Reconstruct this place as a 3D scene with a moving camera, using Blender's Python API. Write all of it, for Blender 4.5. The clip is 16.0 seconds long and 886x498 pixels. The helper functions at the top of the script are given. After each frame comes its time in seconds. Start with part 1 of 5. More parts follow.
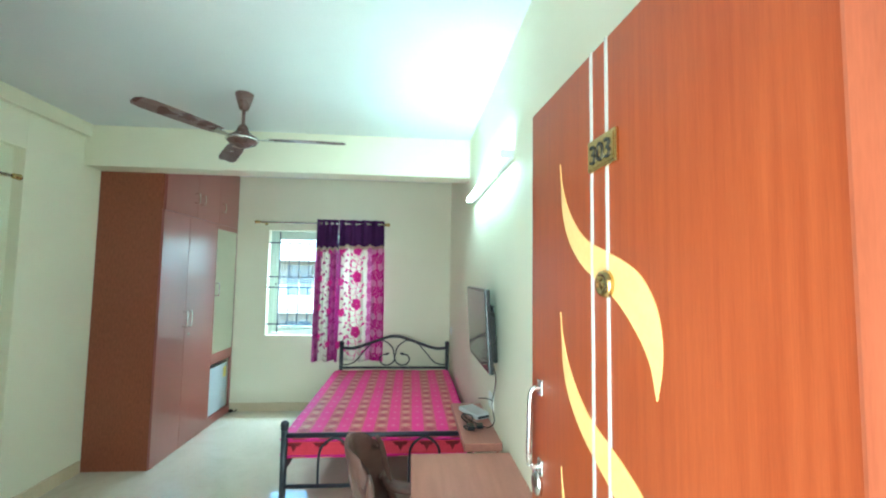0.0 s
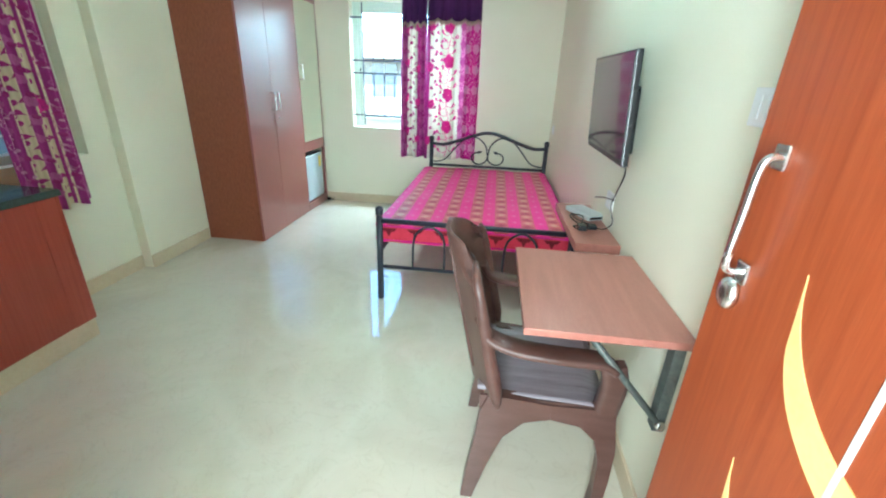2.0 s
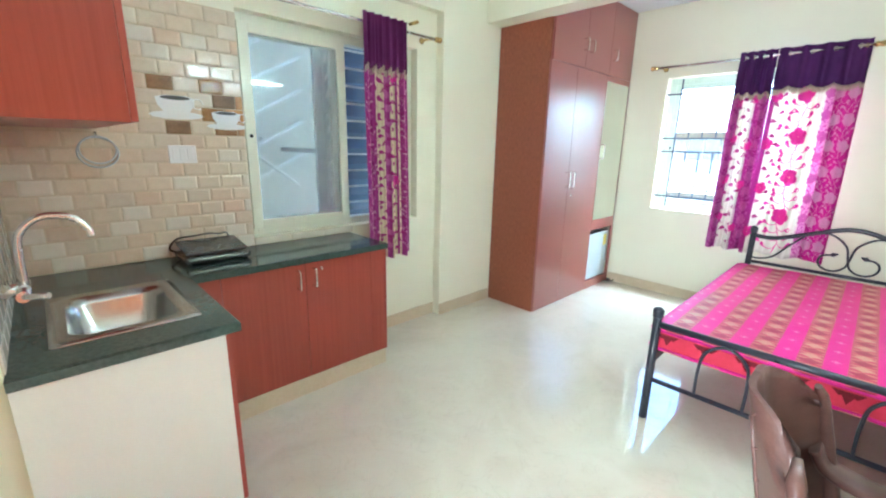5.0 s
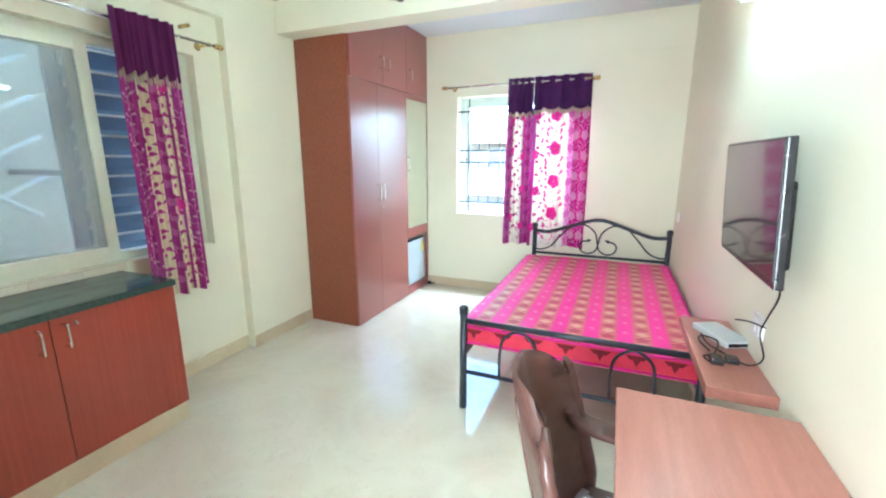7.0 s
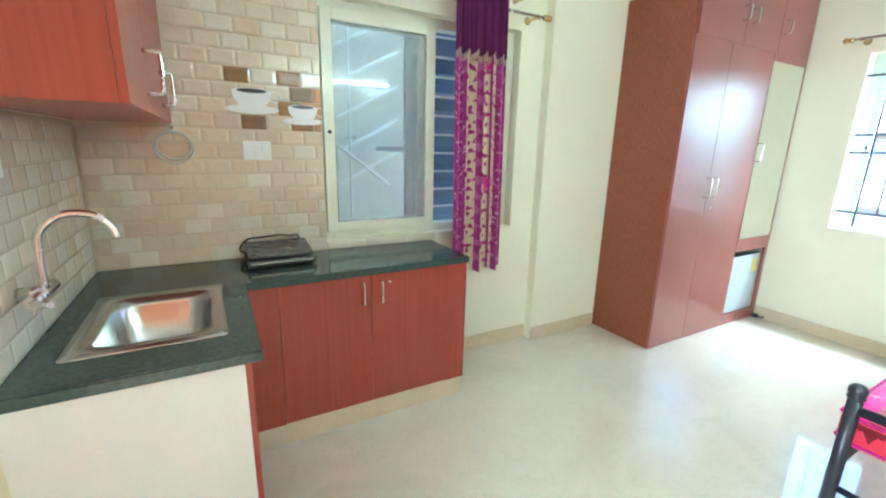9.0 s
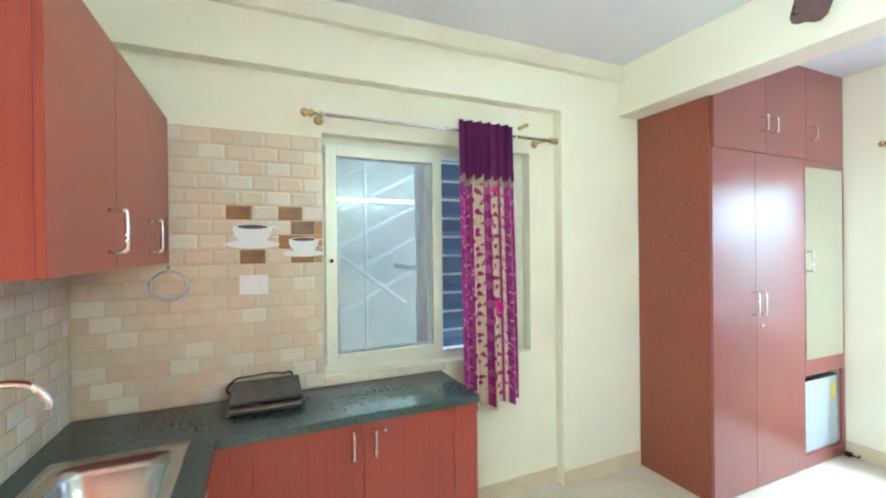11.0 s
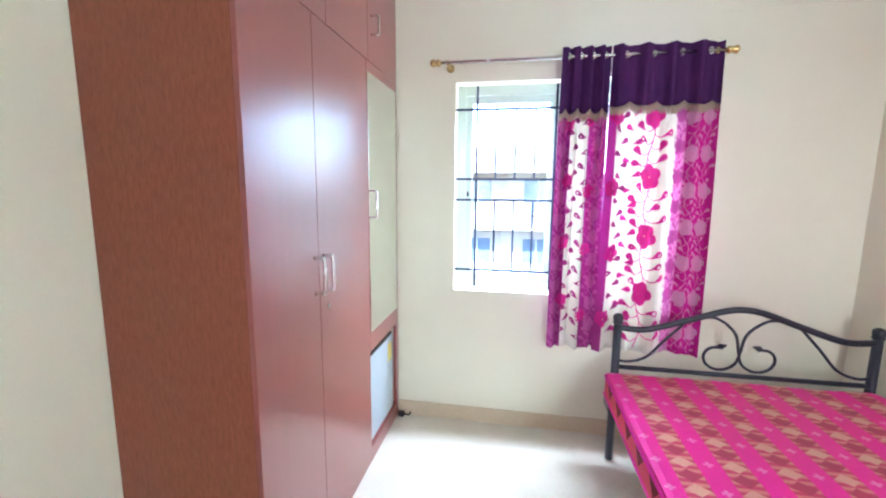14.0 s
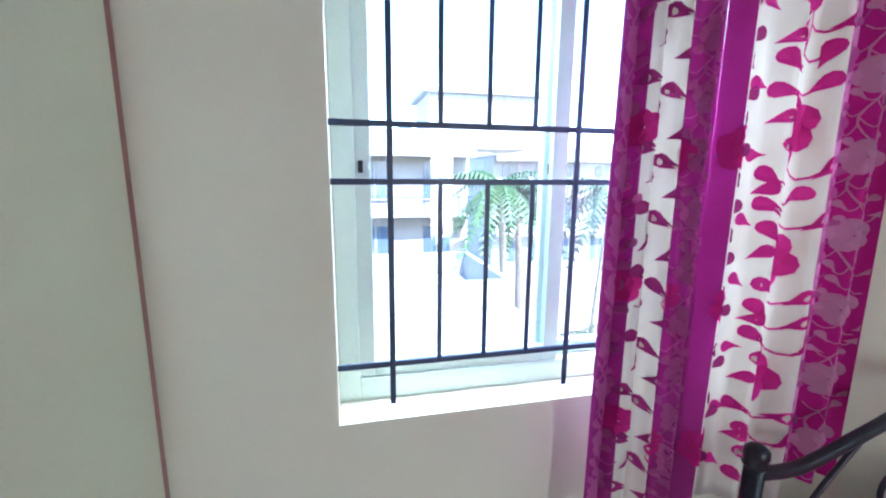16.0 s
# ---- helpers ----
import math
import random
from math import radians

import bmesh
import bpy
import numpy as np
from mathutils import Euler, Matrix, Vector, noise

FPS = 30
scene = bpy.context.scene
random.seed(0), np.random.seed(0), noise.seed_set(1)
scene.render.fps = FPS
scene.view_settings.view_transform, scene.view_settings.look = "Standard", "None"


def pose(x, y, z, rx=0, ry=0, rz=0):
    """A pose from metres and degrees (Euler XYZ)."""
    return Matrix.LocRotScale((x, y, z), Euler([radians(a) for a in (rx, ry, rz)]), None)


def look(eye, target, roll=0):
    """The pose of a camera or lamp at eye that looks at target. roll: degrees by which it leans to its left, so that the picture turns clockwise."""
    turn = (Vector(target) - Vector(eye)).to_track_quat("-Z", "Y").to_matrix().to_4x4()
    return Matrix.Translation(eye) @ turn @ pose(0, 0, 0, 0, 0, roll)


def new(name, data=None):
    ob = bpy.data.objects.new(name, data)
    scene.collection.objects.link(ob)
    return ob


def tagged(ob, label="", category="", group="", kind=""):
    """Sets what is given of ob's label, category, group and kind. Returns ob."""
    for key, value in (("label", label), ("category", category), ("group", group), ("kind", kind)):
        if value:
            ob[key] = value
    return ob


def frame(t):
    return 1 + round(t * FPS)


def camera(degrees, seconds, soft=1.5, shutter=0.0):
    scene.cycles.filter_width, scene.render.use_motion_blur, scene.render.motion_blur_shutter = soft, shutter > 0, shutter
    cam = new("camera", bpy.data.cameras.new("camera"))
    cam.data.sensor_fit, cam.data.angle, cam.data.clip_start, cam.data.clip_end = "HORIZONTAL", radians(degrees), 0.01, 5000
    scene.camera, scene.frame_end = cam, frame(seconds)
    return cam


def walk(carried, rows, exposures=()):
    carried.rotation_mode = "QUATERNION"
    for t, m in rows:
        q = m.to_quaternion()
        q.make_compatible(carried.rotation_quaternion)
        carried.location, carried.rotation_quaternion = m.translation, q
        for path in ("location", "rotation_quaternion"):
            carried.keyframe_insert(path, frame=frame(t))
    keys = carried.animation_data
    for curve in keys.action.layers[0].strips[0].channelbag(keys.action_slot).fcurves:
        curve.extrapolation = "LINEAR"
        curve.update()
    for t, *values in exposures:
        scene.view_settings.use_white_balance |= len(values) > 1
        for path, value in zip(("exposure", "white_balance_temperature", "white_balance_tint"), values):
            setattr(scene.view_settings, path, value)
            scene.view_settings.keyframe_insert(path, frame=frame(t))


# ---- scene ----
cam = camera(93.9, 16.0, soft=2.1)
EXPO = [(0.0, 4.15, 5000, -14), (2.0, 4.4, 5000, -7), (3.5, 4.8, 5050, 3), (6.0, 4.9, 5150, 4), (8.5, 4.95, 5150, 0), (11.2, 5.1, 5150, 6), (12.5, 4.9, 5200, 12), (13.5, 4.8, 5200, 13), (14.5, 4.6, 5150, 15), (15.5, 4.2, 5100, 12), (16.0, 3.75, 5050, 15)]
PATH = [
    (0, (0.248, 0.132, 1.641), (0.4, 2.121, 1.775), 0.9),
    (0.5, (0.291, 0.255, 1.676), (0.343, 2.249, 1.826), 0.3),
    (1, (0.294, 0.376, 1.603), (0.293, 2.372, 1.472), 0.9),
    (1.5, (0.233, 0.454, 1.516), (0.162, 2.401, 1.063), 1.8),
    (2, (0.139, 0.51, 1.441), (-0.065, 2.351, 0.685), 2.3),
    (2.5, (0.078, 0.54, 1.366), (-0.295, 2.22, 0.348), 2.6),
    (3, (0.053, 0.611, 1.319), (-0.636, 2.106, 0.184), 1.9),
    (3.5, (0.091, 0.72, 1.306), (-1.01, 2.061, 0.312), 1.0),
    (4.6, (0.118, 0.735, 1.42), (-1.31, 2.02, 0.78), 0.4),
    (5.8, (0.135, 0.728, 1.554), (-1.038, 2.332, 1.333), -0.3),
    (6, (0.157, 0.752, 1.549), (-0.919, 2.421, 1.314), -0.7),
    (6.5, (0.183, 0.793, 1.535), (-0.661, 2.58, 1.228), -0.4),
    (7, (0.219, 0.837, 1.514), (-0.538, 2.639, 1.09), 0.0),
    (7.5, (0.195, 0.867, 1.479), (-0.716, 2.56, 0.927), 1.1),
    (8, (0.068, 0.873, 1.455), (-1.115, 2.367, 0.85), 2.3),
    (8.5, (-0.075, 0.97, 1.454), (-1.537, 2.201, 0.863), 2.5),
    (8.7, (-0.105, 1.025, 1.444), (-1.667, 2.144, 0.89), 2.0),
    (9.75, (-0.205, 1.19, 1.51), (-2.07, 1.79, 1.235), 0.4),
    (10.8, (-0.25, 1.312, 1.572), (-2.12, 2.015, 1.579), -0.7),
    (11, (-0.24, 1.337, 1.582), (-2.071, 2.142, 1.579), -0.6),
    (11.5, (-0.282, 1.409, 1.609), (-1.942, 2.522, 1.537), -0.6),
    (12, (-0.331, 1.537, 1.585), (-1.785, 2.899, 1.415), -0.8),
    (12.5, (-0.507, 1.757, 1.561), (-1.656, 3.381, 1.357), -0.8),
    (13, (-0.697, 2.026, 1.551), (-1.571, 3.811, 1.324), -0.1),
    (13.5, (-0.823, 2.413, 1.563), (-1.502, 4.279, 1.324), 0.9),
    (14, (-1.113, 2.768, 1.545), (-1.461, 4.716, 1.259), 0.5),
    (14.5, (-1.263, 3.153, 1.512), (-1.394, 5.125, 1.202), -0.3),
    (15, (-1.38, 3.596, 1.539), (-1.432, 5.567, 1.2), -0.3),
    (15.5, (-1.493, 4.041, 1.512), (-1.271, 6.004, 1.198), 0.3),
    (16, (-1.471, 4.427, 1.495), (-1.028, 6.346, 1.145), 0.4),
]
walk(cam, [(t, look(eye, target, roll)) for t, eye, target, roll in PATH],
     exposures=EXPO)

# ---- world, sun, lamps ----
world = bpy.data.worlds.new("sky")
scene.world = world
world.use_nodes = True
wn = world.node_tree.nodes
sky = wn.new("ShaderNodeTexSky")
sky.sky_type = "NISHITA"
sky.sun_disc = False
sky.sun_elevation = radians(48)
sky.sun_rotation = radians(164)
wn["Background"].inputs[1].default_value = 0.11
world.node_tree.links.new(sky.outputs[0], wn["Background"].inputs[0])
sun_data = bpy.data.lights.new("sun", "SUN")
sun_data.energy, sun_data.angle, sun_data.color = 2.0, radians(0.5), (1.0, 0.95, 0.88)
sun_lamp = new("sun", sun_data)
sun_lamp.matrix_world = look((0, 0, 30), (-7, 25, 0))
# added area lamp for sky light, hidden in the north window's curtained half
pane_data = bpy.data.lights.new("curtain_backlight", "AREA")
pane_data.shape, pane_data.size, pane_data.size_y = "RECTANGLE", 0.40, 1.15
pane_data.energy, pane_data.color = 0.7, (0.86, 0.94, 1.0)
pane_lamp = new("curtain_backlight", pane_data)
pane_lamp.matrix_world = look((-0.515, 5.46, 1.54), (-0.515, 4.0, 1.54))
# added area lamp, unseen above the same window's head, brightening this end like sky
head_data = bpy.data.lights.new("over_window_fill", "AREA")
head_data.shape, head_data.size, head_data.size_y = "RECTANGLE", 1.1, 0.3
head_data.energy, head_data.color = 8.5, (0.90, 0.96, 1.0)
head_lamp = new("over_window_fill", head_data)
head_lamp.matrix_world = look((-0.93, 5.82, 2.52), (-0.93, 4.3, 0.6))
# daylight from the open landing, through the entrance doorway
door_data = bpy.data.lights.new("doorway_daylight", "AREA")
door_data.shape, door_data.size, door_data.size_y = "RECTANGLE", 0.42, 1.5
door_data.energy, door_data.color = 3.6, (1.0, 0.95, 0.86)
door_lamp = new("doorway_daylight", door_data)
door_lamp.matrix_world = look((-0.02, 0.02, 1.25), (-0.4, 3.0, 1.25))
TUBE_GLOW = 5.0


# ---- small helpers ----
def nodes_of(name):
    m = bpy.data.materials.new(name)
    m.use_nodes = True
    return m, m.node_tree.nodes, m.node_tree.links, m.node_tree.nodes["Principled BSDF"]


def ramp(n, stops):
    r = n.new("ShaderNodeValToRGB")
    while len(r.color_ramp.elements) < len(stops):
        r.color_ramp.elements.new(0.5)
    for e, (p, c) in zip(r.color_ramp.elements, stops):
        e.position, e.color = p, (*c, 1)
    return r


def surface(name, a, b, rough=0.5, scale=8.0, stretch=(1, 1, 1), bump=0.1, fine=90.0, metal=0.0, coat=0.0, spread=(0.35, 0.65),
            piece=0.0, spec=0.5, coat_rough=0.27, coat_ior=1.5):
    """Two-tone surface with coarse mottling, fine grain, bump and uneven gloss."""
    m, n, l, p = nodes_of(name)
    tc = n.new("ShaderNodeTexCoord")
    mp = n.new("ShaderNodeMapping")
    mp.inputs["Scale"].default_value = stretch
    l.new(tc.outputs["Object"], mp.inputs[0])
    big = n.new("ShaderNodeTexNoise")
    big.inputs["Scale"].default_value, big.inputs["Detail"].default_value = scale, 5
    l.new(mp.outputs[0], big.inputs["Vector"])
    small = n.new("ShaderNodeTexNoise")
    small.inputs["Scale"].default_value, small.inputs["Detail"].default_value = fine, 3
    l.new(mp.outputs[0], small.inputs["Vector"])
    mixf = n.new("ShaderNodeMix")
    mixf.inputs[0].default_value = 0.35
    l.new(big.outputs[0], mixf.inputs[2])
    l.new(small.outputs[0], mixf.inputs[3])
    r = ramp(n, [(spread[0], a), (spread[1], b)])
    l.new(mixf.outputs[0], r.inputs[0])
    colour = r.outputs[0]
    if piece:
        oi = n.new("ShaderNodeObjectInfo")
        hsv = n.new("ShaderNodeHueSaturation")
        mr = n.new("ShaderNodeMapRange")
        mr.inputs[3].default_value, mr.inputs[4].default_value = 1 - piece, 1 + piece
        l.new(oi.outputs["Random"], mr.inputs[0])
        l.new(mr.outputs[0], hsv.inputs["Value"])
        l.new(mr.outputs[0], hsv.inputs["Saturation"])
        l.new(colour, hsv.inputs["Color"])
        colour = hsv.outputs[0]
    l.new(colour, p.inputs["Base Color"])
    rr = n.new("ShaderNodeMapRange")
    wob = 0.04 if coat > 0.5 else 0.22
    rr.inputs[3].default_value, rr.inputs[4].default_value = rough * (1 - wob), min(1, rough * (1 + wob))
    l.new(big.outputs[0], rr.inputs[0])
    l.new(rr.outputs[0], p.inputs["Roughness"])
    p.inputs["Metallic"].default_value = metal
    p.inputs["Coat Weight"].default_value = coat
    p.inputs["Coat Roughness"].default_value = coat_rough
    p.inputs["Coat IOR"].default_value = coat_ior
    p.inputs["Specular IOR Level"].default_value = spec
    if bump:
        bp = n.new("ShaderNodeBump")
        bp.inputs["Strength"].default_value, bp.inputs["Distance"].default_value = bump, 0.004
        l.new(mixf.outputs[0], bp.inputs["Height"])
        l.new(bp.outputs[0], p.inputs["Normal"])
    return m


def glow(name, colour, strength):
    m, n, l, p = nodes_of(name)
    p.inputs["Base Color"].default_value = (*colour, 1)
    p.inputs["Emission Color"].default_value = (*colour, 1)
    p.inputs["Emission Strength"].default_value = strength
    return m


def cloth(name, a, b, through_light=0.45):
    """Woven curtain cloth that lets daylight through."""
    m = surface(name, a, b, rough=0.8, scale=5, fine=420, bump=0.25, spec=0.2)
    n, l = m.node_tree.nodes, m.node_tree.links
    p = n["Principled BSDF"]
    tr = n.new("ShaderNodeBsdfTranslucent")
    l.new(p.inputs["Base Color"].links[0].from_socket, tr.inputs[0])
    mx = n.new("ShaderNodeMixShader")
    mx.inputs[0].default_value = through_light
    l.new(p.outputs[0], mx.inputs[1])
    l.new(tr.outputs[0], mx.inputs[2])
    l.new(mx.outputs[0], n["Material Output"].inputs[0])
    return m


def add_box(bm, x0, x1, y0, y1, z0, z1, bevel=0.0):
    made = bmesh.ops.create_cube(bm, size=1)["verts"]
    for v in made:
        v.co = Vector((x0 if v.co.x < 0 else x1, y0 if v.co.y < 0 else y1, z0 if v.co.z < 0 else z1))
    if bevel:
        edges = list({e for v in made for e in v.link_edges})
        bmesh.ops.bevel(bm, geom=edges, offset=bevel, segments=2, profile=0.6, affect="EDGES")
    return bm


def box(x0, x1, y0, y1, z0, z1, bevel=0.0):
    return add_box(bmesh.new(), x0, x1, y0, y1, z0, z1, bevel)


def add_tube(bm, pts, r, seg=10, closed=False, radii=None):
    """A round bar swept along points."""
    pts = [Vector(p) for p in pts]
    rings = []
    up = Vector((0.13, 0.31, 0.94)).normalized()
    for i, p in enumerate(pts):
        a = pts[i - 1] if (i or closed) else p
        b = pts[(i + 1) % len(pts)] if (i < len(pts) - 1 or closed) else p
        d = (b - a).normalized()
        side = d.cross(up)
        if side.length < 0.05:
            side = d.cross(Vector((1, 0, 0)))
        side.normalize()
        other = side.cross(d).normalized()
        rad = radii[i] if radii else r
        rings.append([bm.verts.new(p + rad * (math.cos(6.28319 * k / seg) * side + math.sin(6.28319 * k / seg) * other)) for k in range(seg)])
    for i in range(len(rings) if closed else len(rings) - 1):
        a, b = rings[i], rings[(i + 1) % len(rings)]
        for k in range(seg):
            bm.faces.new((a[k], a[(k + 1) % seg], b[(k + 1) % seg], b[k])).smooth = True
    if not closed:
        bm.faces.new(rings[0][::-1])
        bm.faces.new(rings[-1])
    return bm


def tube(pts, r, seg=10, closed=False, radii=None):
    return add_tube(bmesh.new(), pts, r, seg, closed, radii)


def curve_pts(ctrl, n=8):
    """A smooth line through the control points."""
    c = [Vector(p) for p in ctrl]
    c = [2 * c[0] - c[1], *c, 2 * c[-1] - c[-2]]
    out = []
    for i in range(1, len(c) - 2):
        a, b, d, e = c[i - 1:i + 3]
        for k in range(n):
            t = k / n
            out.append(0.5 * ((2 * b) + (d - a) * t + (2 * a - 5 * b + 4 * d - e) * t * t + (3 * b - a - 3 * d + e) * t ** 3))
    out.append(c[-2])
    return out


def add_lathe(bm, profile, centre, axis="z", seg=20):
    """A turned body: profile rows of (radius, height)."""
    rings = []
    for r, h in profile:
        ring = []
        for k in range(seg):
            a = 6.28319 * k / seg
            v = (r * math.cos(a), r * math.sin(a), h)
            v = {"z": v, "y": (v[0], v[2], v[1]), "x": (v[2], v[0], v[1])}[axis]
            ring.append(bm.verts.new(Vector(centre) + Vector(v)))
        rings.append(ring)
    for a, b in zip(rings, rings[1:]):
        for k in range(seg):
            bm.faces.new((a[k], a[(k + 1) % seg], b[(k + 1) % seg], b[k])).smooth = True
    bm.faces.new(rings[0][::-1])
    bm.faces.new(rings[-1])
    return bm


def lathe(profile, centre, axis="z", seg=20):
    return add_lathe(bmesh.new(), profile, centre, axis, seg)


def prism(outline, place, depth):
    """A flat plate: 2D outline, place(u, v, w) gives the point, w is 0 or depth."""
    bm = bmesh.new()
    a = [bm.verts.new(place(u, v, 0)) for u, v in outline]
    b = [bm.verts.new(place(u, v, depth)) for u, v in outline]
    bm.faces.new(a[::-1])
    bm.faces.new(b)
    for i in range(len(a)):
        j = (i + 1) % len(a)
        bm.faces.new((a[i], a[j], b[j], b[i]))
    bmesh.ops.recalc_face_normals(bm, faces=bm.faces[:])
    return bm


def thing(name, loc, label, category, group="", kind=""):
    ob = new(name)
    ob.location = loc
    ob.empty_display_size = 0.1
    bpy.context.view_layer.update()
    return tagged(ob, label, category, group, kind)


def part(name, bm, material, parent=None, label="", smooth=False):
    """Links a bmesh, given in world metres, as one mesh object under parent."""
    base = Vector((0, 0, 0))
    o = parent
    while o is not None:
        base += o.location
        o = o.parent
    bmesh.ops.recalc_face_normals(bm, faces=bm.faces[:])
    bmesh.ops.translate(bm, verts=bm.verts[:], vec=-base)
    me = bpy.data.meshes.new(name)
    if smooth:
        for fc in bm.faces:
            fc.smooth = True
    bm.to_mesh(me)
    bm.free()
    me.materials.append(material)
    ob = new(name, me)
    ob.parent = parent
    if label:
        tagged(ob, label)
    return ob


def setting(name, bm, material, label, category):
    return tagged(part(name, bm, material), label, category, kind="structure")


# ---- materials ----
PAINT = surface("cream_wall_paint", (0.81, 0.78, 0.61), (0.85, 0.82, 0.65), rough=0.55, scale=1.3, fine=160, bump=0.06)
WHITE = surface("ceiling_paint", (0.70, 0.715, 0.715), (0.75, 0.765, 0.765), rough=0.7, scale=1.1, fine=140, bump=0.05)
PANEL = surface("white_plaster", (0.80, 0.79, 0.74), (0.84, 0.83, 0.78), rough=0.5, scale=2, fine=120, bump=0.05)
SKIRT = surface("beige_skirting_tile", (0.62, 0.51, 0.34), (0.70, 0.59, 0.41), rough=0.2, scale=4, fine=60, bump=0.02)
WARD = surface("wardrobe_laminate", (0.255, 0.048, 0.040), (0.290, 0.054, 0.045), rough=0.42, scale=2.5, stretch=(26, 26, 0.5), fine=30, bump=0.0, coat=1.0, spec=0.3, coat_rough=0.29, coat_ior=1.9)
WARD_SIDE = surface("wardrobe_side_laminate", (0.21, 0.056, 0.026), (0.31, 0.092, 0.046), rough=0.42, scale=30, stretch=(3, 3, 0.8), fine=150, bump=0.08)
CAB = surface("kitchen_cabinet_laminate", (0.300, 0.046, 0.026), (0.365, 0.066, 0.038), rough=0.34, scale=2.5, stretch=(26, 26, 0.5), fine=30, bump=0.0, coat=0.15, spec=0.5)
DESK = surface("desk_laminate", (0.36, 0.14, 0.105), (0.45, 0.19, 0.145), rough=0.34, scale=5, stretch=(6, 0.6, 6), fine=70, bump=0.04)
DOOR = surface("door_veneer", (0.245, 0.045, 0.012), (0.325, 0.072, 0.020), rough=0.38, scale=6, stretch=(12, 12, 0.4), fine=60, bump=0.05, coat=0.05, spec=0.4)
DOOR_FRAME = surface("door_frame_wood", (0.28, 0.07, 0.03), (0.38, 0.10, 0.045), rough=0.4, scale=7, stretch=(5, 5, 0.5), bump=0.08)
GOLD_INLAY = surface("golden_inlay", (0.80, 0.50, 0.17), (0.86, 0.57, 0.22), rough=0.35, scale=6, bump=0.02)
PALE_INLAY = surface("pale_inlay", (0.52, 0.51, 0.47), (0.60, 0.59, 0.55), rough=0.3, bump=0.02)
BRASS = surface("brass", (0.62, 0.46, 0.18), (0.75, 0.56, 0.25), rough=0.25, metal=1.0, scale=20, bump=0.03)
CHROME = surface("chrome", (0.72, 0.72, 0.71), (0.82, 0.82, 0.80), rough=0.26, metal=1.0, scale=20, bump=0.01)
STEEL = surface("brushed_steel", (0.50, 0.50, 0.48), (0.62, 0.62, 0.60), rough=0.24, metal=1.0, scale=10, stretch=(1, 14, 1), bump=0.03)
BLACK = surface("black_metal_paint", (0.018, 0.02, 0.03), (0.035, 0.037, 0.05), rough=0.3, scale=20, bump=0.04)
NAVY = surface("grille_paint", (0.03, 0.045, 0.09), (0.05, 0.07, 0.13), rough=0.35, scale=20, bump=0.04)
PLASTIC = surface("dark_plastic", (0.012, 0.012, 0.014), (0.022, 0.022, 0.024), rough=0.25, scale=20, bump=0.02)
SCREEN = surface("tv_screen", (0.010, 0.010, 0.012), (0.014, 0.014, 0.016), rough=0.06, scale=5, bump=0.0, coat=0.6)
GRANITE = surface("dark_green_granite", (0.045, 0.072, 0.064), (0.085, 0.118, 0.105), rough=0.10, scale=60, fine=420, bump=0.0, spread=(0.38, 0.70))
KERB = surface("grey_granite", (0.20, 0.22, 0.23), (0.33, 0.35, 0.36), rough=0.3, scale=40, fine=220, bump=0.03)
UPVC = surface("cream_window_frame", (0.74, 0.74, 0.60), (0.80, 0.80, 0.66), rough=0.3, scale=3, bump=0.02)
GREENISH = surface("pale_green_window_frame", (0.66, 0.76, 0.66), (0.72, 0.82, 0.72), rough=0.35, scale=3, bump=0.02)
BRACKET = surface("worn_dark_steel", (0.085, 0.095, 0.085), (0.15, 0.16, 0.145), rough=0.5, scale=40, bump=0.1, metal=0.3)
WHITEP = surface("white_plastic", (0.78, 0.78, 0.76), (0.84, 0.84, 0.82), rough=0.3, scale=6, bump=0.02)
CHAIR = surface("brown_moulded_plastic", (0.085, 0.042, 0.033), (0.125, 0.066, 0.054), rough=0.33, scale=9, stretch=(1, 1, 3), fine=120, bump=0.06)
# the seat's plastic, paler and greyer than the rest of the chair
SEAT_PALE = surface("grey_seat_plastic", (0.26, 0.22, 0.24), (0.36, 0.32, 0.35), rough=0.3, scale=9, stretch=(1, 8, 1), bump=0.06)
FAN = surface("brown_fan_enamel", (0.10, 0.055, 0.045), (0.16, 0.09, 0.075), rough=0.28, scale=9, bump=0.03)
FRIDGE = surface("pale_fridge_door", (0.46, 0.53, 0.58), (0.53, 0.60, 0.64), rough=0.3, scale=3, bump=0.03)
MIRROR = surface("mirror_silver", (0.80, 0.84, 0.78), (0.82, 0.86, 0.80), rough=0.03, metal=1.0, bump=0.0)
YELLOW = surface("yellow_sticker", (0.75, 0.62, 0.10), (0.82, 0.70, 0.16), rough=0.4, bump=0.0)
STOVE = surface("dark_brown_enamel", (0.05, 0.047, 0.045), (0.085, 0.08, 0.076), rough=0.22, scale=15, bump=0.04)
GREYBOX = surface("pale_grey_plastic", (0.52, 0.55, 0.56), (0.62, 0.65, 0.66), rough=0.35, bump=0.03)
TUBE = glow("lit_tube", (0.80, 1.0, 0.90), TUBE_GLOW)
FITTING = surface("white_lamp_fitting", (0.75, 0.77, 0.76), (0.82, 0.84, 0.83), rough=0.4, bump=0.02)
CONCRETE = surface("pale_concrete", (0.32, 0.32, 0.31), (0.40, 0.40, 0.38), rough=0.8, scale=0.7, fine=9, bump=0.1)
HOUSE_WHITE = surface("white_house_render", (0.24, 0.24, 0.235), (0.29, 0.29, 0.28), rough=0.8, scale=0.5, fine=6, bump=0.1)
HOUSE_TAN = surface("tan_house_render", (0.20, 0.185, 0.17), (0.25, 0.23, 0.21), rough=0.8, scale=0.6, fine=6, bump=0.1)
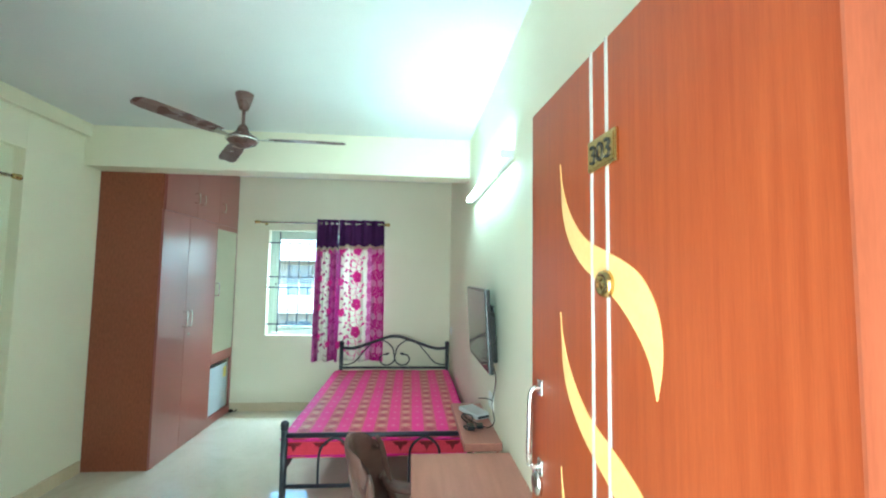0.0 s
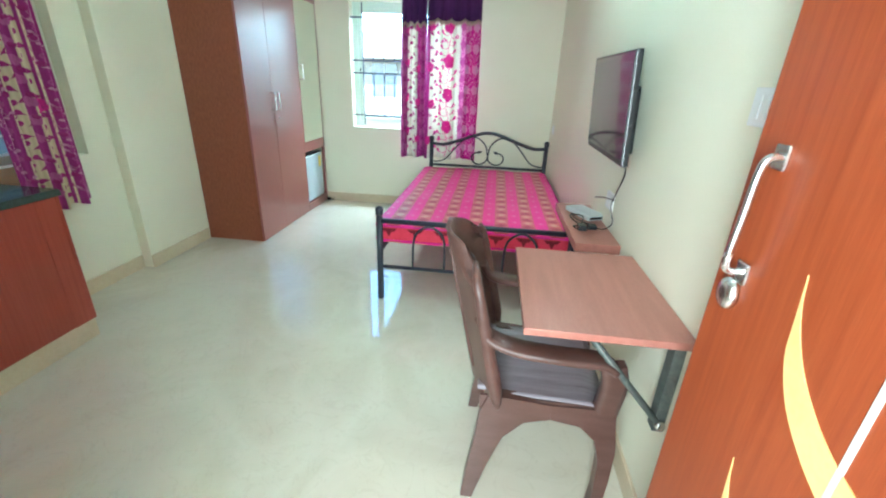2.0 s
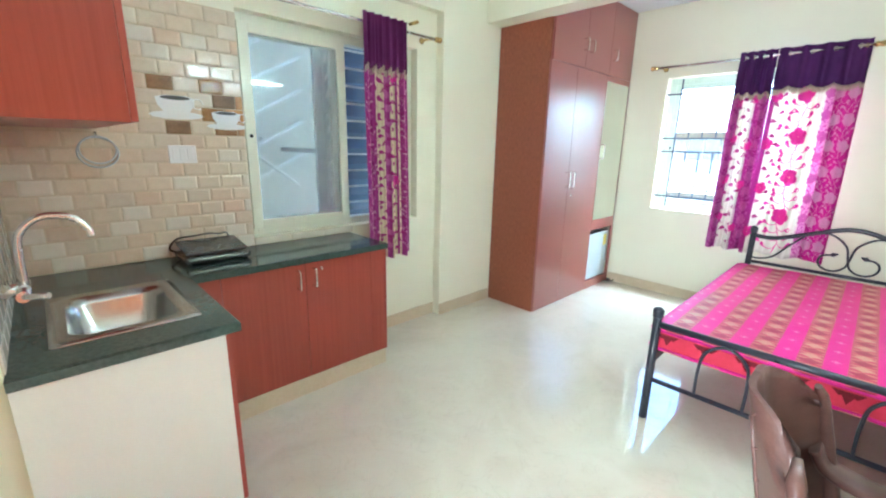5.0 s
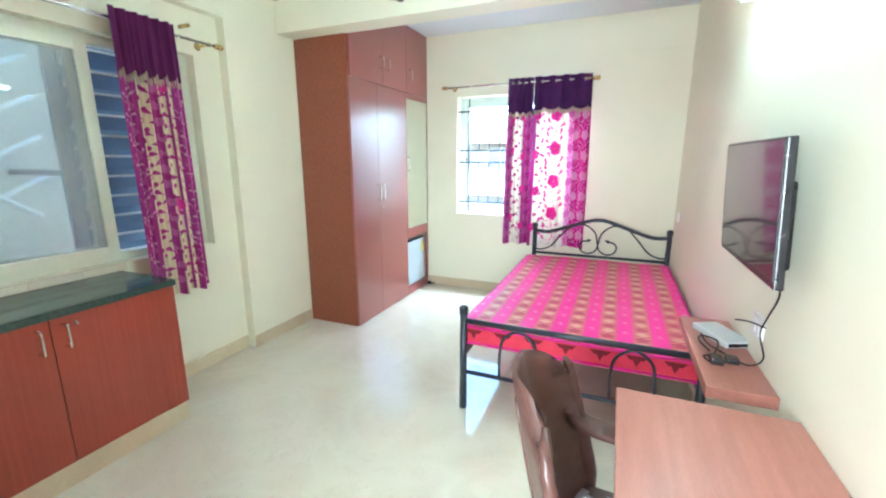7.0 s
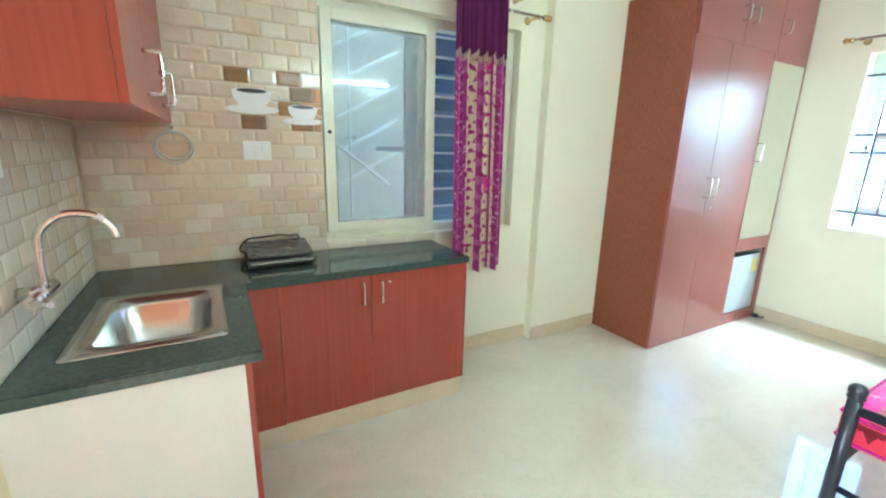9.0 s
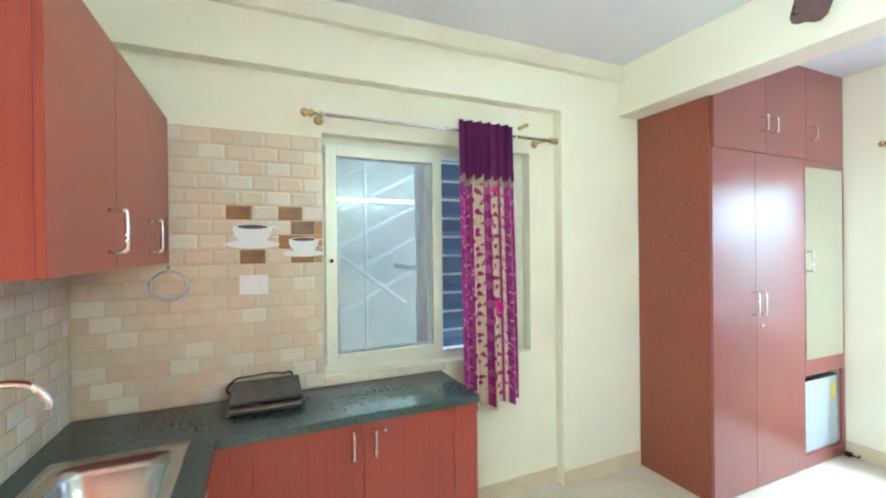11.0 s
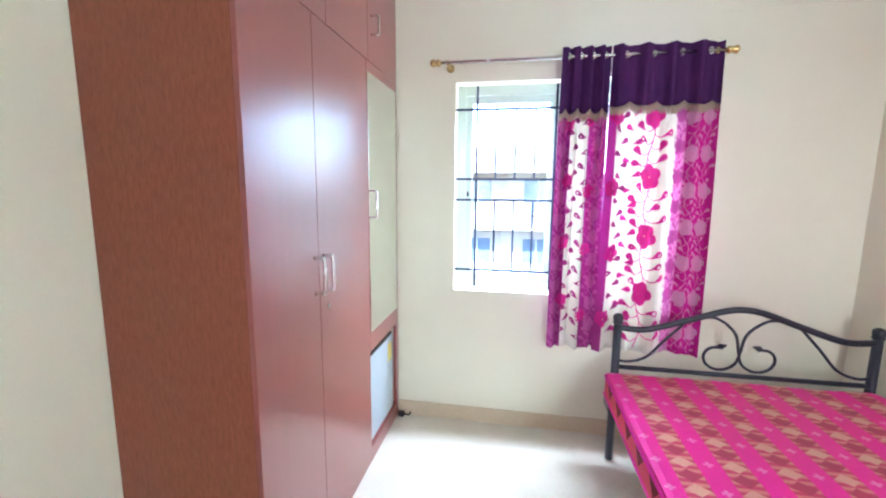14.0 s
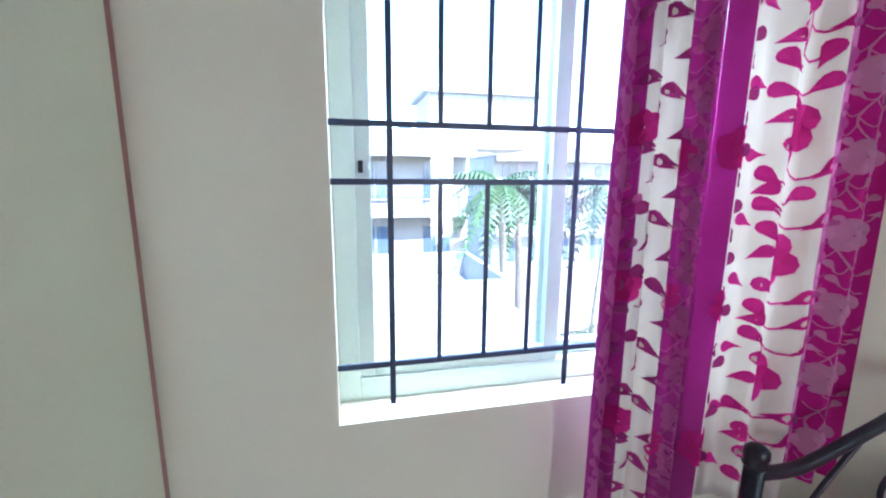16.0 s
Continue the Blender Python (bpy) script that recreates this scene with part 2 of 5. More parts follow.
DARK_PANE = surface("dark_window_glass", (0.05, 0.07, 0.10), (0.09, 0.12, 0.16), rough=0.12, bump=0.0)
EARTH = surface("dry_ground", (0.20, 0.17, 0.12), (0.30, 0.26, 0.19), rough=0.9, scale=0.15, fine=2, bump=0.2)
LEAF = surface("palm_leaf", (0.03, 0.055, 0.02), (0.055, 0.09, 0.035), rough=0.55, scale=3, bump=0.05, piece=0.2)
BARK = surface("palm_bark", (0.20, 0.17, 0.13), (0.30, 0.26, 0.20), rough=0.85, scale=3, stretch=(1, 1, 6), bump=0.3)
LOUVRE = surface("blue_grey_shutter", (0.16, 0.21, 0.30), (0.23, 0.29, 0.39), rough=0.3, scale=3, bump=0.03)
SHAFT = surface("pale_shaft_wall", (0.58, 0.55, 0.50), (0.70, 0.67, 0.61), rough=0.7, scale=1.5, bump=0.1)
MAUVE = cloth("mauve_print", (0.58, 0.13, 0.42), (0.66, 0.19, 0.50), 0.45)
# west copy of the purple header cloth, redder: front light put into the colour
LIT_PURPLE = cloth("front_lit_header_cloth", (0.11, 0.015, 0.09), (0.16, 0.026, 0.125), 0.2)
CREAM = cloth("cream_cloth", (0.78, 0.66, 0.47), (0.84, 0.73, 0.55), 0.3)
PURPLE = cloth("dark_purple_cloth", (0.060, 0.016, 0.090), (0.10, 0.028, 0.135), 0.2)
MAGENTA = cloth("magenta_cloth", (0.60, 0.02, 0.33), (0.70, 0.04, 0.41), 0.4)
PLUM = cloth("plum_cloth", (0.42, 0.045, 0.27), (0.50, 0.08, 0.36), 0.35)
IVORY = cloth("ivory_cloth", (0.80, 0.75, 0.67), (0.86, 0.82, 0.75), 0.30)
PINK = cloth("pink_print", (0.76, 0.36, 0.60), (0.84, 0.46, 0.70), 0.45)
ROSE = cloth("rose_print", (0.74, 0.03, 0.36), (0.82, 0.07, 0.44), 0.5)
WINE = cloth("wine_print", (0.40, 0.03, 0.22), (0.50, 0.07, 0.30), 0.4)
WOVEN = surface("dark_woven_motif", (0.13, 0.012, 0.02), (0.20, 0.02, 0.03), rough=0.8, scale=30, bump=0.1, spec=0.2)
FRINGE = cloth("tan_fringe", (0.52, 0.40, 0.30), (0.62, 0.50, 0.40), 0.3)


def floor_tile():
    """Polished cream vitrified floor with faint veins."""
    m, n, l, p = nodes_of("polished_cream_floor")
    tc = n.new("ShaderNodeTexCoord")
    big = n.new("ShaderNodeTexNoise")
    big.inputs["Scale"].default_value, big.inputs["Detail"].default_value = 1.4, 8
    big.inputs["Distortion"].default_value = 1.2
    l.new(tc.outputs["Object"], big.inputs["Vector"])
    r = ramp(n, [(0.3, (0.63, 0.575, 0.45)), (0.5, (0.71, 0.66, 0.54)), (0.7, (0.66, 0.60, 0.48))])
    l.new(big.outputs[0], r.inputs[0])
    vein = n.new("ShaderNodeTexNoise")
    vein.inputs["Scale"].default_value, vein.inputs["Detail"].default_value, vein.inputs["Distortion"].default_value = 5, 6, 2.0
    l.new(tc.outputs["Object"], vein.inputs["Vector"])
    vr = ramp(n, [(0.485, (0, 0, 0)), (0.5, (1, 1, 1)), (0.515, (0, 0, 0))])
    l.new(vein.outputs[0], vr.inputs[0])
    k = n.new("ShaderNodeMath")
    k.operation = "MULTIPLY"
    k.inputs[1].default_value = 0.22
    l.new(vr.outputs[0], k.inputs[0])
    mx = n.new("ShaderNodeMix")
    mx.data_type = "RGBA"
    l.new(k.outputs[0], mx.inputs[0])
    l.new(r.outputs[0], mx.inputs[6])
    mx.inputs[7].default_value = (0.48, 0.41, 0.30, 1)
    l.new(mx.outputs[2], p.inputs["Base Color"])
    rr = n.new("ShaderNodeMapRange")
    rr.inputs[3].default_value, rr.inputs[4].default_value = 0.05, 0.13
    l.new(big.outputs[0], rr.inputs[0])
    l.new(rr.outputs[0], p.inputs["Roughness"])
    p.inputs["Coat Weight"].default_value, p.inputs["Coat Roughness"].default_value = 1.0, 0.03
    return m


def mattress_cloth():
    """Magenta stripes between columns of tan and brick-red diamonds."""
    m, n, l, p = nodes_of("pink_mattress_ticking")
    tc = n.new("ShaderNodeTexCoord")
    sx = n.new("ShaderNodeSeparateXYZ")
    l.new(tc.outputs["Object"], sx.inputs[0])

    def op(kind, a, b=None):
        q = n.new("ShaderNodeMath")
        q.operation = kind
        for i, v in enumerate((a, b)):
            if v is None:
                continue
            if isinstance(v, (int, float)):
                q.inputs[i].default_value = v
            else:
                l.new(v, q.inputs[i])
        return q.outputs[0]

    def mixc(f, a, b):
        q = n.new("ShaderNodeMix")
        q.data_type = "RGBA"
        l.new(f, q.inputs[0])
        for i, v in ((6, a), (7, b)):
            if isinstance(v, tuple):
                q.inputs[i].default_value = (*v, 1)
            else:
                l.new(v, q.inputs[i])
        return q.outputs[2]
    x, y = sx.outputs[0], op("ADD", sx.outputs[1], sx.outputs[2])
    u = op("FRACT", op("MULTIPLY", op("ADD", x, 10.02), 1 / 0.178))
    stripe = op("GREATER_THAN", u, 0.52)
    du = op("ABSOLUTE", op("SUBTRACT", op("MINIMUM", op("MULTIPLY", u, 1 / 0.52), 1.0), 0.5))
    v = op("FRACT", op("MULTIPLY", op("ADD", y, 10.0), 1 / 0.15))
    dt = op("ABSOLUTE", op("SUBTRACT", v, 0.25))
    db = op("ABSOLUTE", op("SUBTRACT", v, 0.75))
    tan_d = op("LESS_THAN", op("ADD", du, op("MULTIPLY", dt, 2.0)), 0.44)
    brick_d = op("LESS_THAN", op("ADD", du, op("MULTIPLY", db, 2.0)), 0.47)
    ground = mixc(op("GREATER_THAN", op("FRACT", op("MULTIPLY", v, 4.0)), 0.5), (0.58, 0.04, 0.11), (0.66, 0.22, 0.17))
    column = mixc(brick_d, mixc(tan_d, ground, (0.70, 0.37, 0.24)), (0.44, 0.03, 0.075))
    cu = op("ABSOLUTE", op("SUBTRACT", u, 0.76))
    arm_a = op("MULTIPLY", op("LESS_THAN", cu, 0.10), op("LESS_THAN", dt, 0.035))
    arm_b = op("MULTIPLY", op("LESS_THAN", cu, 0.035), op("LESS_THAN", dt, 0.11))
    cross = op("MULTIPLY", op("MAXIMUM", arm_a, arm_b), 0.7)
    mag = mixc(cross, (0.82, 0.004, 0.29), (0.86, 0.30, 0.52))
    body = mixc(stripe, column, mag)
    weave = n.new("ShaderNodeTexNoise")
    weave.inputs["Scale"].default_value = 240
    l.new(tc.outputs["Object"], weave.inputs["Vector"])
    hs = n.new("ShaderNodeHueSaturation")
    l.new(body, hs.inputs["Color"])
    l.new(op("ADD", op("MULTIPLY", weave.outputs[0], 0.5), 0.75), hs.inputs["Value"])
    l.new(hs.outputs[0], p.inputs["Base Color"])
    p.inputs["Roughness"].default_value = 0.5
    p.inputs["Sheen Weight"].default_value = 0.05
    bp = n.new("ShaderNodeBump")
    bp.inputs["Strength"].default_value, bp.inputs["Distance"].default_value = 0.25, 0.003
    soft_noise = n.new("ShaderNodeTexNoise")
    soft_noise.inputs["Scale"].default_value = 9
    l.new(tc.outputs["Object"], soft_noise.inputs["Vector"])
    l.new(soft_noise.outputs[0], bp.inputs["Height"])
    l.new(bp.outputs[0], p.inputs["Normal"])
    return m


def pane(name, tint, rough, clear):
    """Window glass: clear is the share of light that goes straight through."""
    m, n, l, p = nodes_of(name)
    p.inputs["Base Color"].default_value = (*tint, 1)
    p.inputs["Roughness"].default_value = rough
    p.inputs["Transmission Weight"].default_value = 1.0
    p.inputs["IOR"].default_value = 1.45
    if rough > 0.05:
        p.inputs["Coat Weight"].default_value, p.inputs["Coat Roughness"].default_value = 1.0, 0.015
    return m


def dusty_pane():
    """Dusty glass: a grey film that scatters light under a sharp gloss."""
    m, n, l, p = nodes_of("dusty_glass")
    see = n.new("ShaderNodeBsdfTransparent")
    see.inputs["Color"].default_value = (0.90, 0.92, 0.91, 1)
    dust = n.new("ShaderNodeBsdfDiffuse")
    tc = n.new("ShaderNodeTexCoord")
    spots = n.new("ShaderNodeTexNoise")
    spots.inputs["Scale"].default_value, spots.inputs["Detail"].default_value = 14.0, 8
    l.new(tc.outputs["Object"], spots.inputs["Vector"])
    tone = ramp(n, [(0.3, (0.60, 0.62, 0.61)), (0.7, (0.66, 0.68, 0.67))])
    l.new(spots.outputs[0], tone.inputs[0])
    l.new(tone.outputs[0], dust.inputs["Color"])
    film = n.new("ShaderNodeMixShader")
    film.inputs[0].default_value = 0.30
    l.new(see.outputs[0], film.inputs[1])
    l.new(dust.outputs[0], film.inputs[2])
    gloss = n.new("ShaderNodeBsdfGlossy")
    gloss.inputs["Roughness"].default_value = 0.02
    fres = n.new("ShaderNodeFresnel")
    fres.inputs["IOR"].default_value = 1.5
    both = n.new("ShaderNodeMixShader")
    l.new(fres.outputs[0], both.inputs[0])
    l.new(film.outputs[0], both.inputs[1])
    l.new(gloss.outputs[0], both.inputs[2])
    l.new(both.outputs[0], n["Material Output"].inputs[0])
    return m


BORDER = surface("red_mattress_border", (0.56, 0.014, 0.05), (0.66, 0.024, 0.08), rough=0.6, scale=11, fine=60, bump=0.1)
FLOOR = floor_tile()
TICKING = mattress_cloth()
GLASS = pane("clear_glass", (0.95, 1.0, 0.98), 0.0, 0.9)
HAZY = dusty_pane()

# ---- the room ----
XE, XW, XC, YN, YS, HC = 0.745, -2.50, -2.42, 5.37, 0.44, 2.84
setting("floor", box(-2.8, 1.0, -1.3, 5.6, -0.15, 0.0), FLOOR, "polished cream vitrified floor with faint grey veins", "floor")
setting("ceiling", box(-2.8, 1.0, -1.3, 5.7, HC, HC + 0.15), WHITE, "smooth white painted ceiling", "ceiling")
setting("wall_east", box(XE, XE + 0.2, -1.3, 5.6, 0, HC), PAINT, "pale cream painted wall behind the television", "wall")
# north wall with its window opening
WX0, WX1, WZ0, WZ1 = -1.507, -0.305, 0.897, 2.186
bm = box(-2.8, WX0, YN, YN + 0.23, 0, HC)
add_box(bm, WX1, XE, YN, YN + 0.23, 0, HC)
add_box(bm, WX0, WX1, YN, YN + 0.23, 0, WZ0)
add_box(bm, WX0, WX1, YN, YN + 0.23, WZ1, HC)
setting("wall_north", bm, PAINT, "cream painted wall around the barred window", "wall")
# west wall: recessed bay with a window, a column and a lintel band
VY0, VY1, VZ0, VZ1 = 1.637, 2.955, 0.905, 2.20
bm = box(XW - 0.23, XW, 0.35, VY0, 0, HC)
add_box(bm, XW - 0.23, XW, VY1, YN, 0, HC)
add_box(bm, XW - 0.23, XW, VY0, VY1, 0, VZ0)
add_box(bm, XW - 0.23, XW, VY0, VY1, VZ1, HC)
setting("wall_west", bm, PAINT, "cream painted wall with a recessed window bay", "wall")
setting("column", box(XW, XC, 3.155, YN, 0, HC, 0.004), PAINT, "cream painted shallow column beside the wardrobe", "column")
setting("lintel_band", box(XW, XC, 0.58, 3.155, 2.48, HC, 0.004), PAINT, "cream painted lintel band above the kitchen window", "beam")
setting("cornice_band", box(XC, XC + 0.05, 0.58, 3.66, 2.735, HC, 0.006), PAINT, "narrow cream ledge under the ceiling", "cornice")
setting("ceiling_beam", box(XC, XE, 3.66, 3.865, 2.50, HC, 0.004), PAINT, "pale cream concrete beam across the ceiling", "beam")
# south side: kitchen wall, plain wall, entrance doorway
setting("wall_kitchen", box(XW, -1.40, 0.40, 0.58, 0, HC), PAINT, "cream painted wall behind the sink", "wall")
bm = box(-1.40, -0.33, 0.22, YS, 0, HC)
add_box(bm, -0.33, 0.70, 0.22, YS, 2.2, HC)
add_box(bm, 0.70, XE, 0.22, YS, 0, HC)
setting("wall_south", bm, PAINT, "cream painted wall with the entrance doorway", "wall")
# unseen walls added to close the landing, so no sun reaches the doorway
bm = box(-2.8, XE, -1.3, -1.15, 0, HC)
add_box(bm, -1.55, -1.40, -1.15, 0.40, 0, HC)
setting("unseen_landing_wall", bm, PAINT, "unseen plain cream wall closing the landing against the sun", "wall")
sk = 0.012
for nm, b in (("skirting_north", (-1.88, XE, YN - sk, YN, 0, 0.1)), ("skirting_east", (XE - sk, XE, YS, YN - sk, 0, 0.1)),
              ("skirting_column", (XC, XC + sk, 3.155, 3.83, 0, 0.1)), ("skirting_west", (XW, XW + sk, 2.30, 3.15, 0, 0.1)),
              ("skirting_south", (-0.55, -0.40, YS, YS + sk, 0, 0.1))):
    setting(nm, box(*b, 0.002), SKIRT, "low glossy beige tile skirting", "skirting")
setting("granite_kerb", box(-1.43, -0.58, YS + 0.001, 0.533, 0, 0.115, 0.008), KERB, "rough grey granite kerb against the wall", "kerb")

# entrance door frame and leaf
frame_thing = thing("door_frame", (0.15, 0.4, 0), "dark reddish wooden frame of the entrance door", "door frame", kind="structure")
part("jamb", box(0.615, 0.699, 0.30, 0.452, 0, 2.19, 0.006), DOOR_FRAME, frame_thing)
part("jamb", box(-0.329, -0.25, 0.30, 0.452, 0, 2.19, 0.006), DOOR_FRAME, frame_thing)
part("head", box(-0.25, 0.615, 0.30, 0.452, 2.125, 2.19, 0.006), DOOR_FRAME, frame_thing)

door = thing("door_1", (0, 0, 0), "open orange-brown wooden entrance door with golden leaf inlays", "door", kind="structure")
DW, DH = 0.875, 2.125
part("leaf", box(0, 0.036, 0, DW, 0.012, DH, 0.003), DOOR, door)
# inlays lie on the face x = 0; s is measured from the hinge
SWOOSH = [(0.672, 1.925), (0.664, 1.85), (0.655, 1.79), (0.62, 1.725), (0.56, 1.672), (0.495, 1.638), (0.43, 1.605), (0.372, 1.56), (0.33, 1.51), (0.312, 1.452),
          (0.300, 1.50), (0.298, 1.55), (0.311, 1.60), (0.345, 1.645), (0.392, 1.672), (0.455, 1.695), (0.53, 1.722), (0.585, 1.76), (0.63, 1.81), (0.66, 1.87)]
half_a = [(p.x, p.y) for p in curve_pts([(u, v, 0) for u, v in SWOOSH[:10]], 4)]
half_b = [(p.x, p.y) for p in curve_pts([(u, v, 0) for u, v in SWOOSH[9:] + SWOOSH[:1]], 4)]
LEAF_LINE = half_a + half_b[1:-1]
for dz in (0.0, -0.365, -0.73, -1.095):
    part("leaf_inlay", prism(LEAF_LINE, lambda u, v, w, dz=dz: (-w, u, v + dz), 0.0022), GOLD_INLAY, door, "golden leaf-shaped inlay")
for s in (0.513, 0.452):
    part("stripe_inlay", box(-0.0026, 0.001, s - 0.0045, s + 0.0045, 0.012, DH - 0.001), PALE_INLAY, door, "pale vertical strip inlay")
plate = part("number_plate", box(-0.008, 0.0, 0.41, 0.518, 1.862, 1.928, 0.003), BRASS, door, "brass door number plate")
part("plate_field", box(-0.0095, -0.006, 0.416, 0.512, 1.868, 1.922, 0.001), BRASS, plate)
text = bpy.data.curves.new("numerals", "FONT")
text.body, text.size, text.extrude, text.align_x = "303", 0.056, 0.0012, "CENTER"
tmp = new("numerals_curve", text)
bpy.context.view_layer.update()
me = bpy.data.meshes.new_from_object(tmp.evaluated_get(bpy.context.evaluated_depsgraph_get()))
bpy.data.objects.remove(tmp)
me.transform(Matrix(((0, 0, -1, -0.0105), (-1, 0, 0, 0.464), (0, 1, 0, 1.876), (0, 0, 0, 1))))
me.materials.clear()
me.materials.append(PLASTIC)
numerals = new("numerals", me)
numerals.parent = plate
lock = part("night_lock", lathe([(0.027, 0.0), (0.027, 0.008), (0.024, 0.014), (0.017, 0.016), (0.017, 0.012), (0.006, 0.012), (0.005, 0.016)], (0, 0.455, 1.632), "x"), BRASS, door, "round brass night lock")
for v in lock.data.vertices:
    v.co.x = -v.co.x
pull = part("pull_handle", tube(curve_pts([(0.0, 0.795, 1.345), (-0.022, 0.795, 1.345), (-0.033, 0.797, 1.325), (-0.035, 0.80, 1.24), (-0.033, 0.808, 1.155), (-0.022, 0.81, 1.137), (0.0, 0.81, 1.137)], 5), 0.007, 8), CHROME, door, "chrome pull handle")
for z in (1.345, 1.137):
    part("rose", box(-0.007, 0.001, 0.786, 0.818, z - 0.021, z + 0.021, 0.004), CHROME, pull)
cyl = part("lock_escutcheon", lathe([(0.026, 0.0), (0.025, 0.010), (0.018, 0.016), (0.008, 0.017)], (0, 0.818, 1.088), "x"), CHROME, door, "oval chrome lock cover")
for v in cyl.data.vertices:
    v.co.x, v.co.z = -v.co.x, 1.088 + (v.co.z - 1.088) * 1.25
door.matrix_world = pose(0.655, 0.453, 0, 0, 0, 3.4)


def tiled(parent, name, place, u0, u1, v0, v1, tw, th, picks, shades):
    """Pillowed wall tiles in running bond; place(u, v, w) gives the point; pieces share their mesh where they are whole."""
    shared = {}
    row = 0
    v = v0
    while v < v1 - 0.02:
        h = min(th, v1 - v)
        u = u0 - (tw / 2 if row % 2 else 0)
        col = 0
        while u < u1 - 0.015:
            a, b = max(u, u0), min(u + tw, u1)
            if b - a > 0.02:
                mat_i = picks(a + (b - a) / 2, v + h / 2, row, col)
                key = (round(b - a, 3), round(h, 3), mat_i)
                if key not in shared:
                    g, e = 0.0022, 0.012
                    bmt = bmesh.new()
                    lo = [bmt.verts.new(place(p, q, 0)) for p, q in ((g, g), (b - a - g, g), (b - a - g, h - g), (g, h - g))]
                    md = [bmt.verts.new(place(p, q, 0.004)) for p, q in ((g, g), (b - a - g, g), (b - a - g, h - g), (g, h - g))]
                    hi = [bmt.verts.new(place(p, q, 0.0058)) for p, q in ((e, e), (b - a - e, e), (b - a - e, h - e), (e, h - e))]
                    for s1, s2 in ((lo, md), (md, hi)):
                        for i in range(4):
                            bmt.faces.new((s1[i], s1[(i + 1) % 4], s2[(i + 1) % 4], s2[i]))
                    bmt.faces.new(hi)
                    bmesh.ops.recalc_face_normals(bmt, faces=bmt.faces[:])
                    mt = bpy.data.meshes.new(name)
                    bmt.to_mesh(mt)
                    bmt.free()
                    mt.materials.append(shades[mat_i])
                    shared[key] = mt
                ob = new(name, shared[key])
                ob.parent = parent
                ob.location = Vector(place(a, v, 0)) - Vector(place(0, 0, 0))
            u += tw
            col += 1
        v += th
        row += 1

# ---- north window: grille, sliding sashes ----
win = thing("window_1", (-0.906, 5.45, WZ0), "sliding window with pale green frame and dark iron grille", "window", kind="structure")
fy0, fy1 = 5.475, 5.545
bm = box(WX0, WX0 + 0.055, fy0, fy1, WZ0, WZ1, 0.003)
add_box(bm, WX1 - 0.055, WX1, fy0, fy1, WZ0, WZ1, 0.003)
add_box(bm, WX0 + 0.055, WX1 - 0.055, fy0, fy1, WZ0, WZ0 + 0.06, 0.003)
add_box(bm, WX0 + 0.055, WX1 - 0.055, fy0, fy1, WZ1 - 0.06, WZ1, 0.003)
part("window_frame", bm, GREENISH, win)
for x0, x1, y in ((WX0 + 0.05, -0.875, 5.485), (-0.935, WX1 - 0.05, 5.515)):
    z0, z1 = WZ0 + 0.055, WZ1 - 0.055
    bm = box(x0, x0 + 0.045, y, y + 0.028, z0, z1, 0.003)
    add_box(bm, x1 - 0.045, x1, y, y + 0.028, z0, z1, 0.003)
    add_box(bm, x0 + 0.045, x1 - 0.045, y, y + 0.028, z0, z0 + 0.05, 0.003)
    add_box(bm, x0 + 0.045, x1 - 0.045, y, y + 0.028, z1 - 0.05, z1, 0.003)
    sash = part("sash", bm, GREENISH, win)
    pn = part("pane", box(x0 + 0.045, x1 - 0.045, y + 0.012, y + 0.016, z0 + 0.05, z1 - 0.05), GLASS, sash)
    pn.visible_shadow = False
    part("latch", box(x0 + 0.014, x0 + 0.026, y - 0.006, y + 0.001, 1.50, 1.53, 0.002), PLASTIC, sash)
grille = thing("window_grille", (-0.906, 5.40, WZ0), "dark blue painted iron bar grille in the window", "grille")
gy = 5.398
for z in (2.03, 1.609, 1.480, 1.032):
    part("rail", box(WX0, WX1, gy - 0.004, gy + 0.004, z - 0.007, z + 0.007, 0.001), NAVY, grille)
for x in (-1.374, -0.903, -0.432):
    part("bar", box(x - 0.007, x + 0.007, gy - 0.009, gy - 0.0045, WZ0 + 0.03, WZ1 - 0.02, 0.001), NAVY, grille)
for x0 in (-1.374, -0.903):
    for k in (1, 2, 3):
        x = x0 + 0.471 * k / 4
        part("short_bar", box(x - 0.006, x + 0.006, gy - 0.009, gy - 0.0045, 1.605, 2.034, 0.001), NAVY, grille)
        part("short_bar", box(x - 0.006, x + 0.006, gy - 0.009, gy - 0.0045, 1.028, 1.484, 0.001), NAVY, grille)

